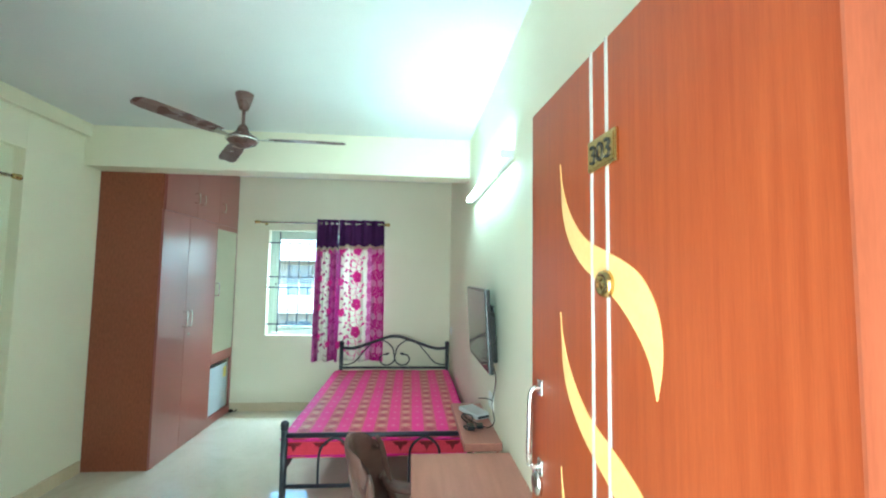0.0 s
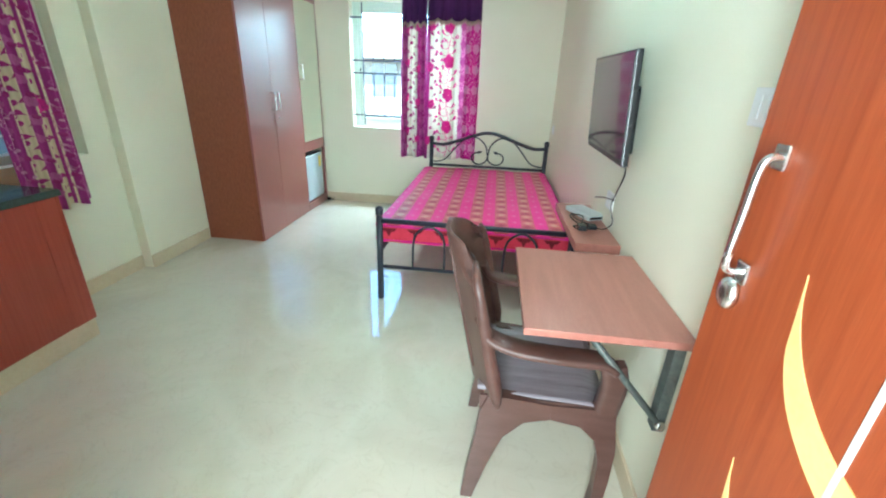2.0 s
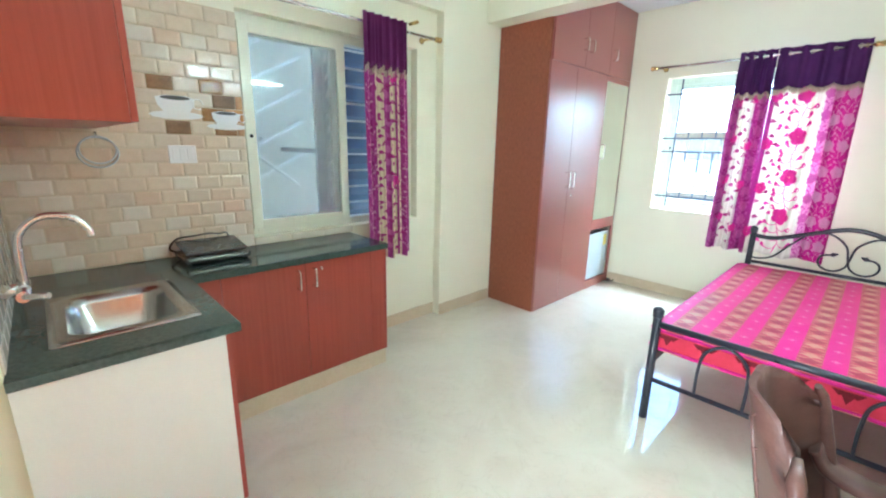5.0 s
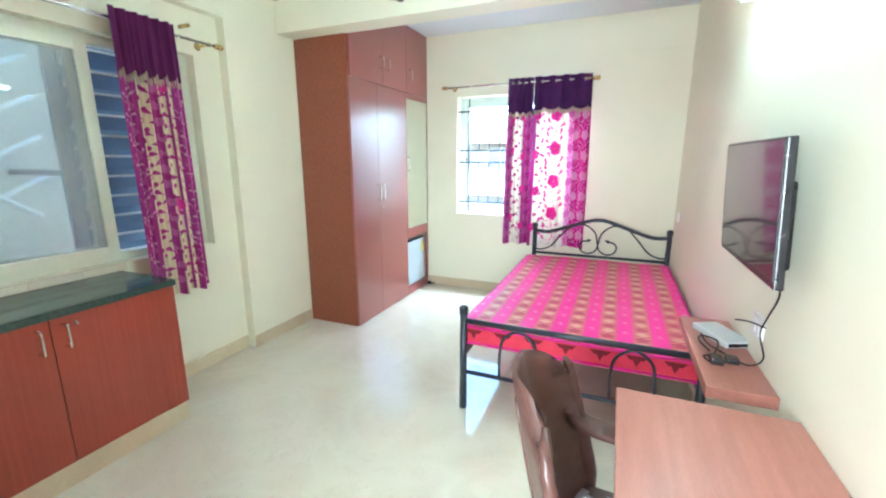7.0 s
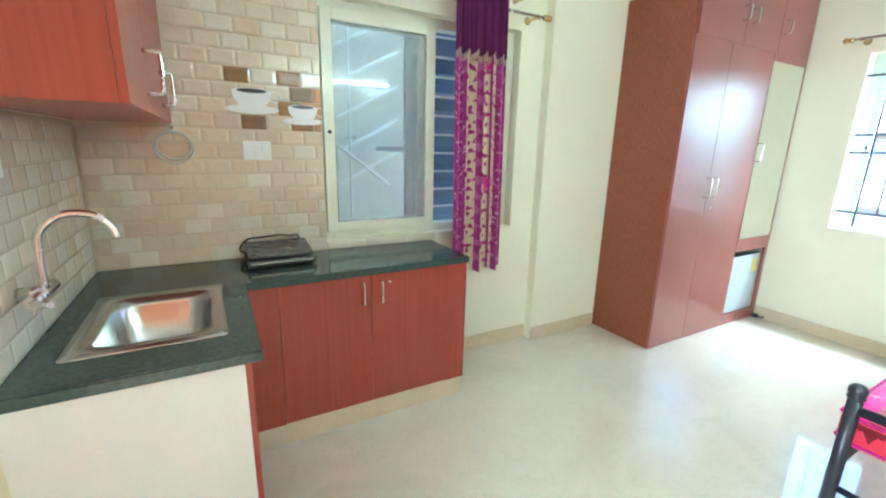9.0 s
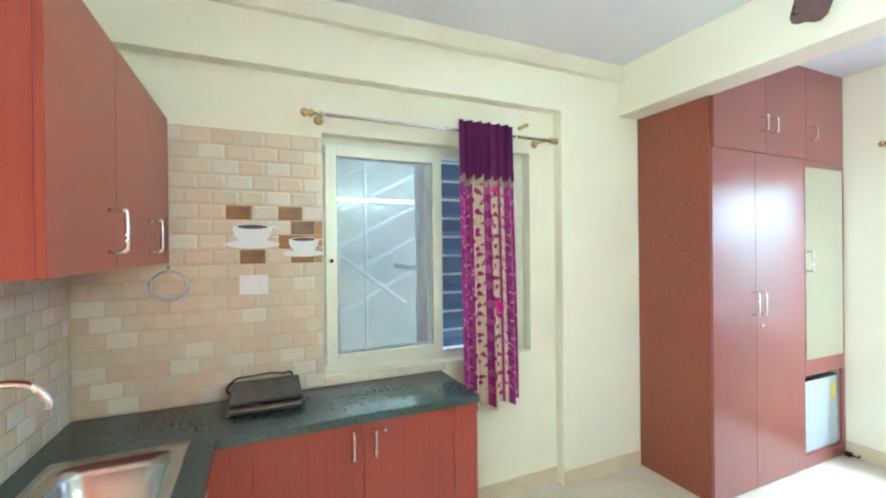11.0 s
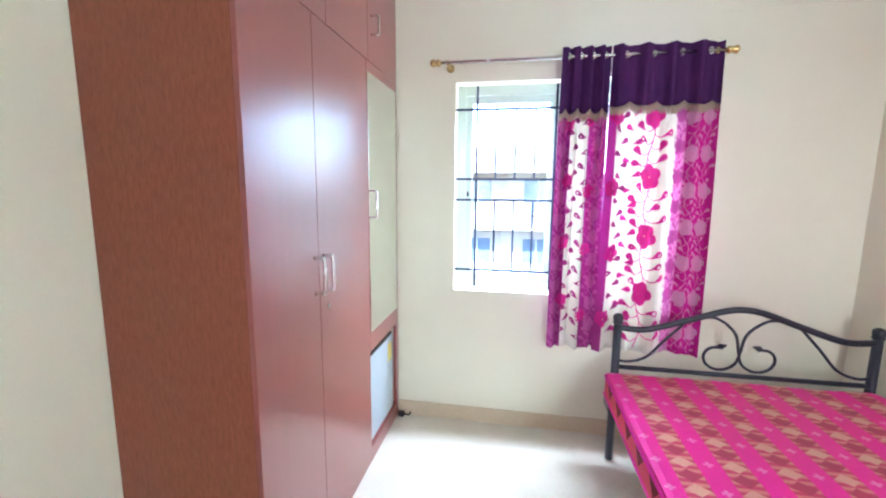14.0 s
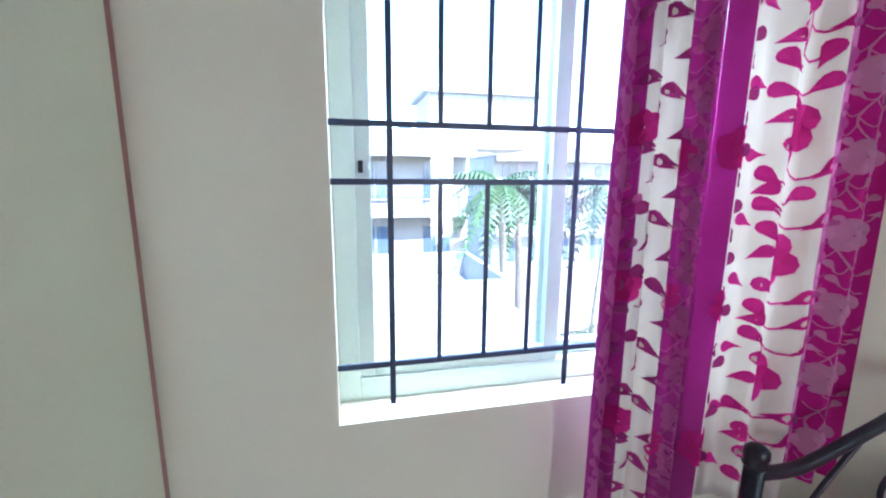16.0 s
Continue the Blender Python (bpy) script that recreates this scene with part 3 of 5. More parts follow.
# ---- west window: left sash shut, right half open ----
winw = thing("window_2", (-2.62, 2.29, VZ0), "cream sliding window with a hazy pane, half open", "window", kind="structure")
fx0, fx1 = -2.66, -2.575
bm = box(fx0, fx1, VY0, VY0 + 0.055, VZ0, VZ1, 0.003)
add_box(bm, fx0, fx1, VY1 - 0.055, VY1, VZ0, VZ1, 0.003)
add_box(bm, fx0, fx1, VY0 + 0.055, VY1 - 0.055, VZ0, VZ0 + 0.05, 0.003)
add_box(bm, fx0, fx1, VY0 + 0.055, VY1 - 0.055, VZ1 - 0.055, VZ1, 0.003)
part("window_frame", bm, UPVC, winw)
for y0, y1, x in ((VY0 + 0.02, 2.345, -2.572), (VY0 + 0.05, 2.33, -2.645), (2.68, VY1 - 0.05, -2.61)):
    z0, z1 = VZ0 + 0.045, VZ1 - 0.05
    bm = box(x, x + 0.03, y0, y0 + 0.06, z0, z1, 0.003)
    add_box(bm, x, x + 0.03, y1 - 0.06, y1, z0, z1, 0.003)
    add_box(bm, x, x + 0.03, y0 + 0.06, y1 - 0.06, z0, z0 + 0.055, 0.003)
    add_box(bm, x, x + 0.03, y0 + 0.06, y1 - 0.06, z1 - 0.055, z1, 0.003)
    sash = part("sash", bm, UPVC, winw)
    pn = part("pane", box(x + 0.012, x + 0.016, y0 + 0.06, y1 - 0.06, z0 + 0.055, z1 - 0.055), HAZY if x > -2.62 else GLASS, sash)
    pn.visible_shadow = False
    if x > -2.6:
        part("latch", lathe([(0.011, 0.0), (0.011, 0.006), (0.005, 0.008)], (x + 0.03, y0 + 0.03, 1.52), "x", 12), PLASTIC, sash)
# what stands outside the west window: a light shaft with a shuttered opening and stair rails
# the next two are unseen, added to keep direct sun out of the shaft
setting("sun_block_above", box(-2.73, 1.0, -1.3, 5.6, HC + 0.151, 9.0), SHAFT, "unseen plain block above the ceiling that keeps sun off the shaft", "wall")
setting("sun_block_end", box(-4.05, -2.731, -0.6, -0.4, -3.0, 9.0), SHAFT, "unseen plain wall that shuts sun out of the shaft end", "wall")
setting("shaft_wall", box(-4.25, -4.05, -0.6, 5.2, -3.0, 6.0), SHAFT, "pale weathered wall across the light shaft", "wall")
shut = thing("shutter", (-3.0, 2.75, 0.9), "blue-grey louvred shutter outside the kitchen window", "shutter")
part("back_panel", box(-3.06, -3.03, 2.36, 3.12, 0.6, 2.5), LOUVRE, shut)
for k in range(13):
    z = 0.78 + 0.125 * k
    blade = part("slat", prism([(-2.79, z), (-2.79, z + 0.006), (-2.91, z - 0.074), (-2.91, z - 0.08)], lambda u, v, w: (u, 2.40 + w, v), 0.34), LOUVRE, shut, "blue-grey glass slat")
    part("slat_edge", box(-2.794, -2.784, 2.392, 2.745, z - 0.005, z + 0.011, 0.002), WHITEP, blade, "bright metal slat edge")
    part("slat_clip", prism([(-2.785, z - 0.006), (-2.785, z + 0.012), (-2.915, z - 0.070), (-2.915, z - 0.088)], lambda u, v, w: (u, 2.385 + w, v), 0.012), WHITEP, blade, "bright metal slat clip")
part("clip_rail", box(-2.93, -2.915, 2.38, 2.40, 0.6, 2.5), LOUVRE, shut)
for z in (0.62, 2.46):
    part("rail_stay", box(-3.03, -2.93, 2.38, 2.40, z, z + 0.02), LOUVRE, shut)
for y in (2.5, 3.1):
    part("stay", box(-4.05, -3.06, y, y + 0.04, 1.4, 1.44), LOUVRE, shut)
rail = thing("stair_railing", (-3.75, 1.9, 0.4), "white metal stair railing seen through hazy glass", "railing")
for k in range(7):
    a = 0.55 + 0.28 * k
    part("rail", tube([(-3.75, 1.0, a), (-3.75, 2.6, a + 0.85)], 0.016, 6), WHITEP, rail)
for y in (1.25, 1.7, 2.15):
    part("post", tube([(-3.72, y, 0.3), (-3.72, y, 2.5)], 0.014, 6), WHITEP, rail)
for y in (1.2, 2.2):
    part("stay", box(-4.05, -3.72, y, y + 0.03, 1.5, 1.53), WHITEP, rail)
part("back_rail", tube([(-3.70, 2.5, 1.1), (-3.70, 1.3, 2.0)], 0.02, 6), WHITEP, rail)


# ---- curtains ----
def curtain(name, label, base, along, out, width, height, band, folds, amp, bands, prints, seed, flare=0.0, sway=0.0, header_cloth=None, eyelets=True):
    """A hanging cloth with folds. base: top start; along, out: unit directions; bands: (end share, material)."""
    rnd = random.Random(seed)
    base, along, out = Vector(base), Vector(along), Vector(out)
    phase = [rnd.uniform(0, 6.28) for _ in range(3)]

    def surf(u, v, lift=0.0):
        # u, v run 0..1 across and down
        a = amp * (0.85 + 0.15 * v)
        w = 6.28319 * folds * u
        d = a * (math.sin(w) + 0.35 * math.sin(2.1 * w + phase[0]) + 0.25 * v * math.sin(0.6 * w + phase[1]))
        uu = u + (flare * (u - 0.5) + sway) * v + 0.006 * math.sin(5 * v + phase[2])
        z = -v * height + 0.012 * math.sin(w * 0.5 + phase[1]) * v
        return base + along * (uu * width) + out * (d + lift) + Vector((0, 0, z))
    ob = thing(name, base + along * (width / 2), label, "curtain")
    nu, nv = folds * 14, 40
    vb = band / height

    def strip(u0, u1, v0, v1, material, nm, wavy=0.0):
        bmc = bmesh.new()
        ku, kv = max(3, int(nu * (u1 - u0))), max(4, int(nv * (v1 - v0)))
        for lift in (0.0, -0.0018):
            grid = []
            for i in range(ku + 1):
                u = u0 + (u1 - u0) * i / ku
                col = []
                for j in range(kv + 1):
                    v = v0 + (v1 - v0) * j / kv
                    if wavy and j == kv:
                        v += wavy * (abs(math.sin(3.1416 * u * folds + phase[0])) - 0.4)
                    col.append(bmc.verts.new(surf(u, v, lift)))
                grid.append(col)
            for i in range(ku):
                for j in range(kv):
                    bmc.faces.new((grid[i][j], grid[i + 1][j], grid[i + 1][j + 1], grid[i][j + 1])).smooth = True
            if lift < 0:
                break
            first = grid
        for i in range(ku):
            bmc.faces.new((first[i][kv], first[i + 1][kv], grid[i + 1][kv], grid[i][kv]))
        return part(nm, bmc, material, ob)
    start = 0.0
    cloths = []
    for end, material in bands:
        cloths.append(strip(start, end, vb * 0.93, 1.0, material, "cloth_panel"))
        start = end
    # the plain header hangs a little proud of the print
    base0 = base
    base = base0 + out * 0.006
    strip(0, 1, 0, vb, header_cloth or PURPLE, "header", 0.018)
    bmf = bmesh.new()
    nf = int(width * 2.2 / 0.014)
    for i in range(nf):
        u = (i + 0.5) / nf
        v = vb + 0.018 * (abs(math.sin(3.1416 * u * folds + phase[0])) - 0.4)
        p = surf(u, v - 0.004, 0.003)
        q = surf(u + rnd.uniform(-0.004, 0.004), v + 0.022, 0.005)
        add_tube(bmf, [p, (p + q) / 2, q], 0.003, 4, radii=[0.0028, 0.0042, 0.0016])
    tagged(part("fringe", bmf, FRINGE, ob), "tan tassel fringe", kind="stuff")
    base = base0
    lay = [0.004]

    def blot(u, v, shape, bmx):
        # shape: outline in metres around (u, v); width here is the cloth's own, folded width
        full = width * 1.35
        cv = bmx.verts.new(surf(min(0.99, max(0.01, u)), v, lay[0]))
        ring = [bmx.verts.new(surf(min(0.994, max(0.006, u + dx / full)), min(0.995, v - dz / height), lay[0])) for dx, dz in shape]
        for i in range(len(ring)):
            bmx.faces.new((cv, ring[i], ring[(i + 1) % len(ring)]))

    def petal_flower(u, v, r, bmx, turn):
        for k in range(5):
            a = turn + 1.2566 * k
            blot(u + 0.6 * r * math.cos(a) / (width * 1.35), v - 0.6 * r * math.sin(a) / height,
                 [(0.56 * r * math.cos(t * 0.6283) * (1.06 if t % 2 else 1), 0.56 * r * math.sin(t * 0.6283)) for t in range(10)], bmx)

    def leaflet(u, v, size, ang, bmx):
        pts = [(-1.0, 0.0), (-0.5, 0.10), (0.0, 0.26), (0.4, 0.38), (0.75, 0.36), (0.97, 0.18), (1.0, 0.0), (0.97, -0.18), (0.75, -0.36), (0.4, -0.38), (0.0, -0.26), (-0.5, -0.10)]
        c, s = math.cos(ang) * size, math.sin(ang) * size
        blot(u, v, [(x * c - 1.4 * y * s, x * s + 1.4 * y * c) for x, y in pts], bmx)
    groups = {}
    full = width * 1.35

    def line_print(pts, half, bmx):
        # a narrow printed stem along (u, v) points
        for (ua, va), (ub, vb2) in zip(pts, pts[1:]):
            du, dv = (ub - ua) * full, (vb2 - va) * height
            ln = max(1e-5, math.hypot(du, dv))
            nu2, nv2 = -dv / ln * half / full, du / ln * half / height
            q = [(ua - nu2, va - nv2), (ua + nu2, va + nv2), (ub + nu2, vb2 + nv2), (ub - nu2, vb2 - nv2)]
            if all(0.006 < uu < 0.994 and vb * 0.95 < vv < 0.995 for uu, vv in q):
                bmx.faces.new([bmx.verts.new(surf(uu, vv, 0.0038)) for uu, vv in q])

    for kind, uc, material, spacing, size, *more in prints:
        bmx = groups.setdefault((kind, material), bmesh.new())
        v = vb + 0.02 + rnd.uniform(0, 0.03)
        if kind == "spray":
            # winding stem, leaves on curled sprigs to both sides, a flower at every turn
            leaf_mat, leaf_size, reach, lo, hi = more
            bml = groups.setdefault(("leaf", leaf_mat), bmesh.new())
            bms = groups.setdefault(("stem", leaf_mat), bmesh.new())
            steps = 10
            turn = 0
            while v < 1.0:
                stem = [(uc + 0.022 * math.sin(6.28319 * k / steps + turn) / full, v + spacing * k / steps / height) for k in range(steps + 1)]
                line_print(stem, 0.11 * leaf_size, bms)
                for k in range(2, steps - 1) if size else range(1, steps):
                    sd = 1 if k % 2 else -1
                    u0, v0 = stem[k]
                    far = reach * rnd.uniform(0.6, 1.05) / full
                    drop = -rnd.uniform(0.015, 0.03) / height
                    sprig = [(u0 + sd * far * t, v0 - drop * math.sin(3.0 * t)) for t in (0, 0.25, 0.5, 0.75, 1.0)]
                    line_print(sprig, 0.085 * leaf_size, bms)
                    uu, vv = sprig[-1]
                    lay[0] = 0.0044
                    if lo < uu < hi and vv < 0.985:
                        leaflet(uu, vv, leaf_size, (0.7 if sd > 0 else 2.45) + rnd.uniform(-0.5, 0.5), bml)
                if size and v < 0.985:
                    lay[0] = 0.0050
                    petal_flower(uc, v, size, bmx, rnd.uniform(0, 1.2))
                v += spacing / height
                turn += 1.3
            continue
        side = 1
        while v < 0.97:
            lay[0] = 0.0042 + 0.0006 * (len(groups) % 3)
            if kind == "flower":
                petal_flower(uc + rnd.uniform(-0.02, 0.02), v, size, bmx, rnd.uniform(0, 1.2))
            else:
                leaflet(uc + side * rnd.uniform(0.01, 0.04), v, size, (0.35 if side > 0 else 2.75) + rnd.uniform(-0.4, 0.4), bmx)
            side = -side
            v += spacing * rnd.uniform(0.85, 1.15)
    for (kind, material), bmx in groups.items():
        if not bmx.verts:
            bmx.free()
            continue
        tagged(part({"spray": "flower"}.get(kind, kind) + "_print", bmx, material, ob), kind="stuff")
    # eyelets of the header
    for k in range(folds if eyelets else 0):
        u = (k + 0.5) / folds
        c = surf(u, 0.028, 0.006)
        part("eyelet", tube([c + 0.016 * (math.cos(t * 0.5236) * along + math.sin(t * 0.5236) * Vector((0, 0, 1))) for t in range(12)], 0.003, 5, True), CHROME, ob)
    return ob


curtain("curtain", "bunched purple and ivory curtain with leaf print, dark purple header", (-0.900, 5.245, 2.315), (1, 0, 0), (0, -1, 0), 0.257, 1.70, 0.34, 4, 0.022,
        [(0.26, PLUM), (0.64, IVORY), (1.0, PLUM)],
        [("leaf", 0.34, WINE, 0.042, 0.030), ("leaf", 0.55, WINE, 0.044, 0.030), ("flower", 0.24, ROSE, 0.19, 0.034), ("flower", 0.66, ROSE, 0.21, 0.034),
         ("spray", 0.12, MAUVE, 0.13, 0.034, MAUVE, 0.020, 0.035, 0.0, 0.24), ("spray", 0.84, MAUVE, 0.13, 0.036, MAUVE, 0.020, 0.05, 0.68, 1.0)], 3, 0.10, -0.02)
curtain("curtain", "wide ivory and magenta curtain with hibiscus print, dark purple header", (-0.632, 5.245, 2.315), (1, 0, 0), (0, -1, 0), 0.545, 1.70, 0.31, 4, 0.026,
        [(0.07, PLUM), (0.64, IVORY), (0.73, PINK), (1.0, MAGENTA)],
        [("spray", 0.42, ROSE, 0.33, 0.064, ROSE, 0.034, 0.10, 0.1, 0.63), ("leaf", 0.14, WINE, 0.042, 0.030), ("leaf", 0.24, ROSE, 0.05, 0.030), ("flower", 0.09, ROSE, 0.22, 0.045),
         ("spray", 0.78, PINK, 0.20, 0.040, PINK, 0.017, 0.045, 0.74, 1.0), ("spray", 0.92, PINK, 0.20, 0.042, PINK, 0.017, 0.045, 0.74, 1.0), ("spray", 0.68, MAUVE, 0.165, 0.036, MAUVE, 0.02, 0.03, 0.64, 0.73)], 5, 0.06, -0.005)
curtain("curtain", "bunched purple and ivory curtain with leaf print at the kitchen window", (-2.362, 2.372, 2.315), (0, 1, 0), (1, 0, 0), 0.365, 1.66, 0.325, 6, 0.020,
        [(0.21, PLUM), (0.40, CREAM), (0.44, WINE), (0.53, PLUM), (0.68, CREAM), (0.70, PLUM), (0.82, CREAM), (1.0, PLUM)],
        [("leaf", 0.25, WINE, 0.034, 0.026), ("leaf", 0.36, WINE, 0.036, 0.026), ("leaf", 0.57, WINE, 0.036, 0.026), ("leaf", 0.69, WINE, 0.036, 0.026), ("leaf", 0.79, WINE, 0.038, 0.026),
         ("spray", 0.10, MAUVE, 0.14, 0.028, PINK, 0.014, 0.03, 0.0, 0.2), ("flower", 0.49, MAUVE, 0.06, 0.024), ("spray", 0.91, MAUVE, 0.14, 0.030, PINK, 0.014, 0.03, 0.82, 1.0), ("flower", 0.60, ROSE, 0.40, 0.040)], 7, 0.04, 0.07, LIT_PURPLE, False)


def curtain_rod(a, b, wall_dir, label):
    a, b, w = Vector(a), Vector(b), Vector(wall_dir)
    d = (b - a).normalized()
    ob = thing("curtain_rod", (a + b) / 2, label, "curtain rod")
    part("rod", tube([a, b], 0.010, 12), CHROME, ob)
    for p, s in ((a, -1), (b, 1)):
        part("finial", tube([p + d * s * t for t in (-0.01, 0.0, 0.012, 0.02, 0.03, 0.045, 0.055)], 0.01, 12, radii=[0.011, 0.019, 0.020, 0.012, 0.021, 0.022, 0.008]), BRASS, ob, "turned brass finial")
        q = p - d * s * 0.045
        part("bracket", tube([q + w * 0.0, q + w * 0.02, q + w * 0.085, q + w * 0.095], 0.01, 10, radii=[0.015, 0.010, 0.010, 0.026]), BRASS, ob, "brass wall bracket")


curtain_rod((-1.585, 5.245, 2.266), (-0.075, 5.245, 2.268), (0, 1.28, 0), "steel curtain rod with brass finials above the window")
curtain_rod((-2.385, 1.575, 2.262), (-2.385, 3.04, 2.262), (-1.2, 0, 0), "steel curtain rod with brass finials above the kitchen window")
hook = thing("wall_bolt", (XC, 2.88, 2.355), "small brass bolt in the wall above the curtain rod", "bolt")
part("bolt_head", lathe([(0.012, -0.08), (0.012, 0.008), (0.006, 0.014)], (XC, 2.88, 2.355), "x", 12), BRASS, hook)


# ---- wardrobe ----
def bow_handle(parent, p, axis, out, half, r=0.0065, reach=0.042, material=None):
    p, axis, out = Vector(p), Vector(axis), Vector(out)
    pts = curve_pts([p - axis * half, p - axis * half + out * reach * 0.8, p - axis * half * 0.8 + out * reach, p + axis * half * 0.8 + out * reach, p + axis * half + out * reach * 0.8, p + axis * half], 4)
    return part("handle", tube(pts, r, 8), material or CHROME, parent, "chrome bow handle")


W0, WY0, WY1 = XC + 0.002, 3.868, 5.366
FXW = -1.882
ward = thing("wardrobe", (-2.15, 4.6, 0), "tall reddish-brown laminate wardrobe with mirror and fridge niche", "wardrobe")
part("side_panel", box(W0, FXW - 0.018, 3.845, 3.867, 0, 2.50, 0.001), WARD_SIDE, ward, "brown wood-grain side panel")
bm = box(W0, FXW - 0.02, WY0, 4.765, 0, HC - 0.003)
add_box(bm, W0, FXW - 0.02, 4.765, WY1, 0.66, HC - 0.003)
add_box(bm, W0, FXW - 0.02, 4.765, WY1, 0, 0.085)
part("body", bm, WARD, ward)
part("plinth", box(FXW - 0.0195, FXW - 0.001, 4.837, WY1, 0.001, 0.085), WARD, ward)
part("niche_frame", box(FXW - 0.0195, FXW, 5.325, WY1, 0.086, 0.65), WARD, ward)


def ward_door(y0, y1, z0, z1):
    return part("door", box(FXW - 0.0195, FXW, y0 + 0.0015, y1 - 0.0015, z0 + 0.0015, z1 - 0.0015, 0.0015), WARD, ward)


LOFT = 2.185
d = ward_door(3.846, 4.275, 0.004, LOFT)
bow_handle(d, (FXW, 4.238, 1.205), (0, 0, 1), (1, 0, 0), 0.070, r=0.0075)
d = ward_door(4.275, 4.835, 0.004, LOFT)
bow_handle(d, (FXW, 4.312, 1.205), (0, 0, 1), (1, 0, 0), 0.070, r=0.0075)
part("lock", lathe([(0.012, 0.0), (0.012, 0.004), (0.005, 0.006)], (FXW, 4.345, 1.055), "x", 14), CHROME, d, "small chrome lock")
d = ward_door(4.835, WY1, 0.652, LOFT)
mir = part("mirror", box(FXW + 0.0005, FXW + 0.005, 4.842, 5.332, 0.765, 2.13, 0.001), MIRROR, d, "tall mirror on the wardrobe door")
bow_handle(d, (FXW + 0.003, 4.848, 1.464), (0, 0, 1), (1, 0, 0), 0.068)
d = ward_door(3.868, 4.40, LOFT, HC - 0.004)
bow_handle(d, (FXW, 4.349, 2.376), (0, 0, 1), (1, 0, 0), 0.045)
d = ward_door(4.40, 4.87, LOFT, HC - 0.004)
bow_handle(d, (FXW, 4.459, 2.372), (0, 0, 1), (1, 0, 0), 0.045)
d = ward_door(4.87, WY1, LOFT, HC - 0.004)
bow_handle(d, (FXW, 4.923, 2.370), (0, 0, 1), (1, 0, 0), 0.045)
fr = thing("mini_fridge", (-2.13, 5.04, 0.086), "small pale blue-white fridge in the wardrobe niche", "fridge")
part("cabinet", box(-2.38, -1.94, 4.85, 5.305, 0.087, 0.60, 0.006), FRIDGE, fr)
fd = part("door", box(-1.938, -1.90, 4.85, 5.305, 0.092, 0.60, 0.008), FRIDGE, fr)
part("sticker", box(-1.9005, -1.8985, 5.20, 5.27, 0.44, 0.56), YELLOW, fd, "yellow energy label")
part("top_gasket", box(-1.935, -1.905, 4.86, 5.30, 0.6005, 0.612), PLASTIC, fr)
plug = thing("power_plug", (-1.86, 5.33, 0.0), "black plug and cable on the floor beside the wardrobe", "plug")
part("cable", tube(curve_pts([(-1.87, 5.345, 0.012), (-1.84, 5.33, 0.02), (-1.80, 5.335, 0.012), (-1.79, 5.345, 0.03)], 5), 0.006, 6), PLASTIC, plug)
part("plug_body", box(-1.87, -1.83, 5.315, 5.345, 0.001, 0.035, 0.006), PLASTIC, plug)

# ---- bed ----
bed = thing("bed", (0.06, 4.07, 0), "black tubular steel double bed frame with scrolled headboard", "bed")
BX0, BX1, BY0, BY1 = -0.565, 0.695, 3.022, 5.12
R = 0.021


def post(x, y, z):
    p = part("post", tube([(x, y, 0.004), (x, y, z - 0.05)], 0.022, 14), BLACK, bed)
    part("cap", lathe([(0.023, 0), (0.028, 0.008), (0.024, 0.018), (0.028, 0.028), (0.027, 0.045), (0.016, 0.056), (0.004, 0.06)], (x, y, z - 0.058), "z", 14), BLACK, p)


post(BX0, BY0, 0.672)
post(BX1 - 0.02, BY0, 0.672)
post(BX0 + 0.022, BY1, 0.874)
post(BX1, BY1, 0.874)
part("foot_rail", tube([(BX0, BY0, 0.575), (BX1 - 0.02, BY0, 0.575)], 0.017, 12), BLACK, bed)
part("foot_rail", tube([(BX0, BY0, 0.248), (BX1 - 0.02, BY0, 0.248)], 0.013, 12), BLACK, bed)
for cx in (-0.235, 0.365):
    part("foot_arch", tube(curve_pts([(cx - 0.105, BY0, 0.25), (cx - 0.105, BY0, 0.40), (cx - 0.085, BY0, 0.50), (cx, BY0, 0.555), (cx + 0.085, BY0, 0.50), (cx + 0.105, BY0, 0.40), (cx + 0.105, BY0, 0.25)], 5), 0.008, 8), BLACK, bed)
HX0, HX1 = BX0 + 0.022, BX1
hm = (HX0 + HX1) / 2
part("head_arch", tube(curve_pts([(HX0, BY1, 0.795), (HX0 + 0.14, BY1, 0.79), (hm - 0.30, BY1, 0.845), (hm - 0.10, BY1, 0.915), (hm, BY1, 0.93), (hm + 0.10, BY1, 0.915), (hm + 0.30, BY1, 0.845), (HX1 - 0.14, BY1, 0.79), (HX1, BY1, 0.795)], 6), 0.017, 10), BLACK, bed)
part("head_rail", tube([(HX0, BY1, 0.565), (HX1, BY1, 0.565)], 0.013, 10), BLACK, bed)
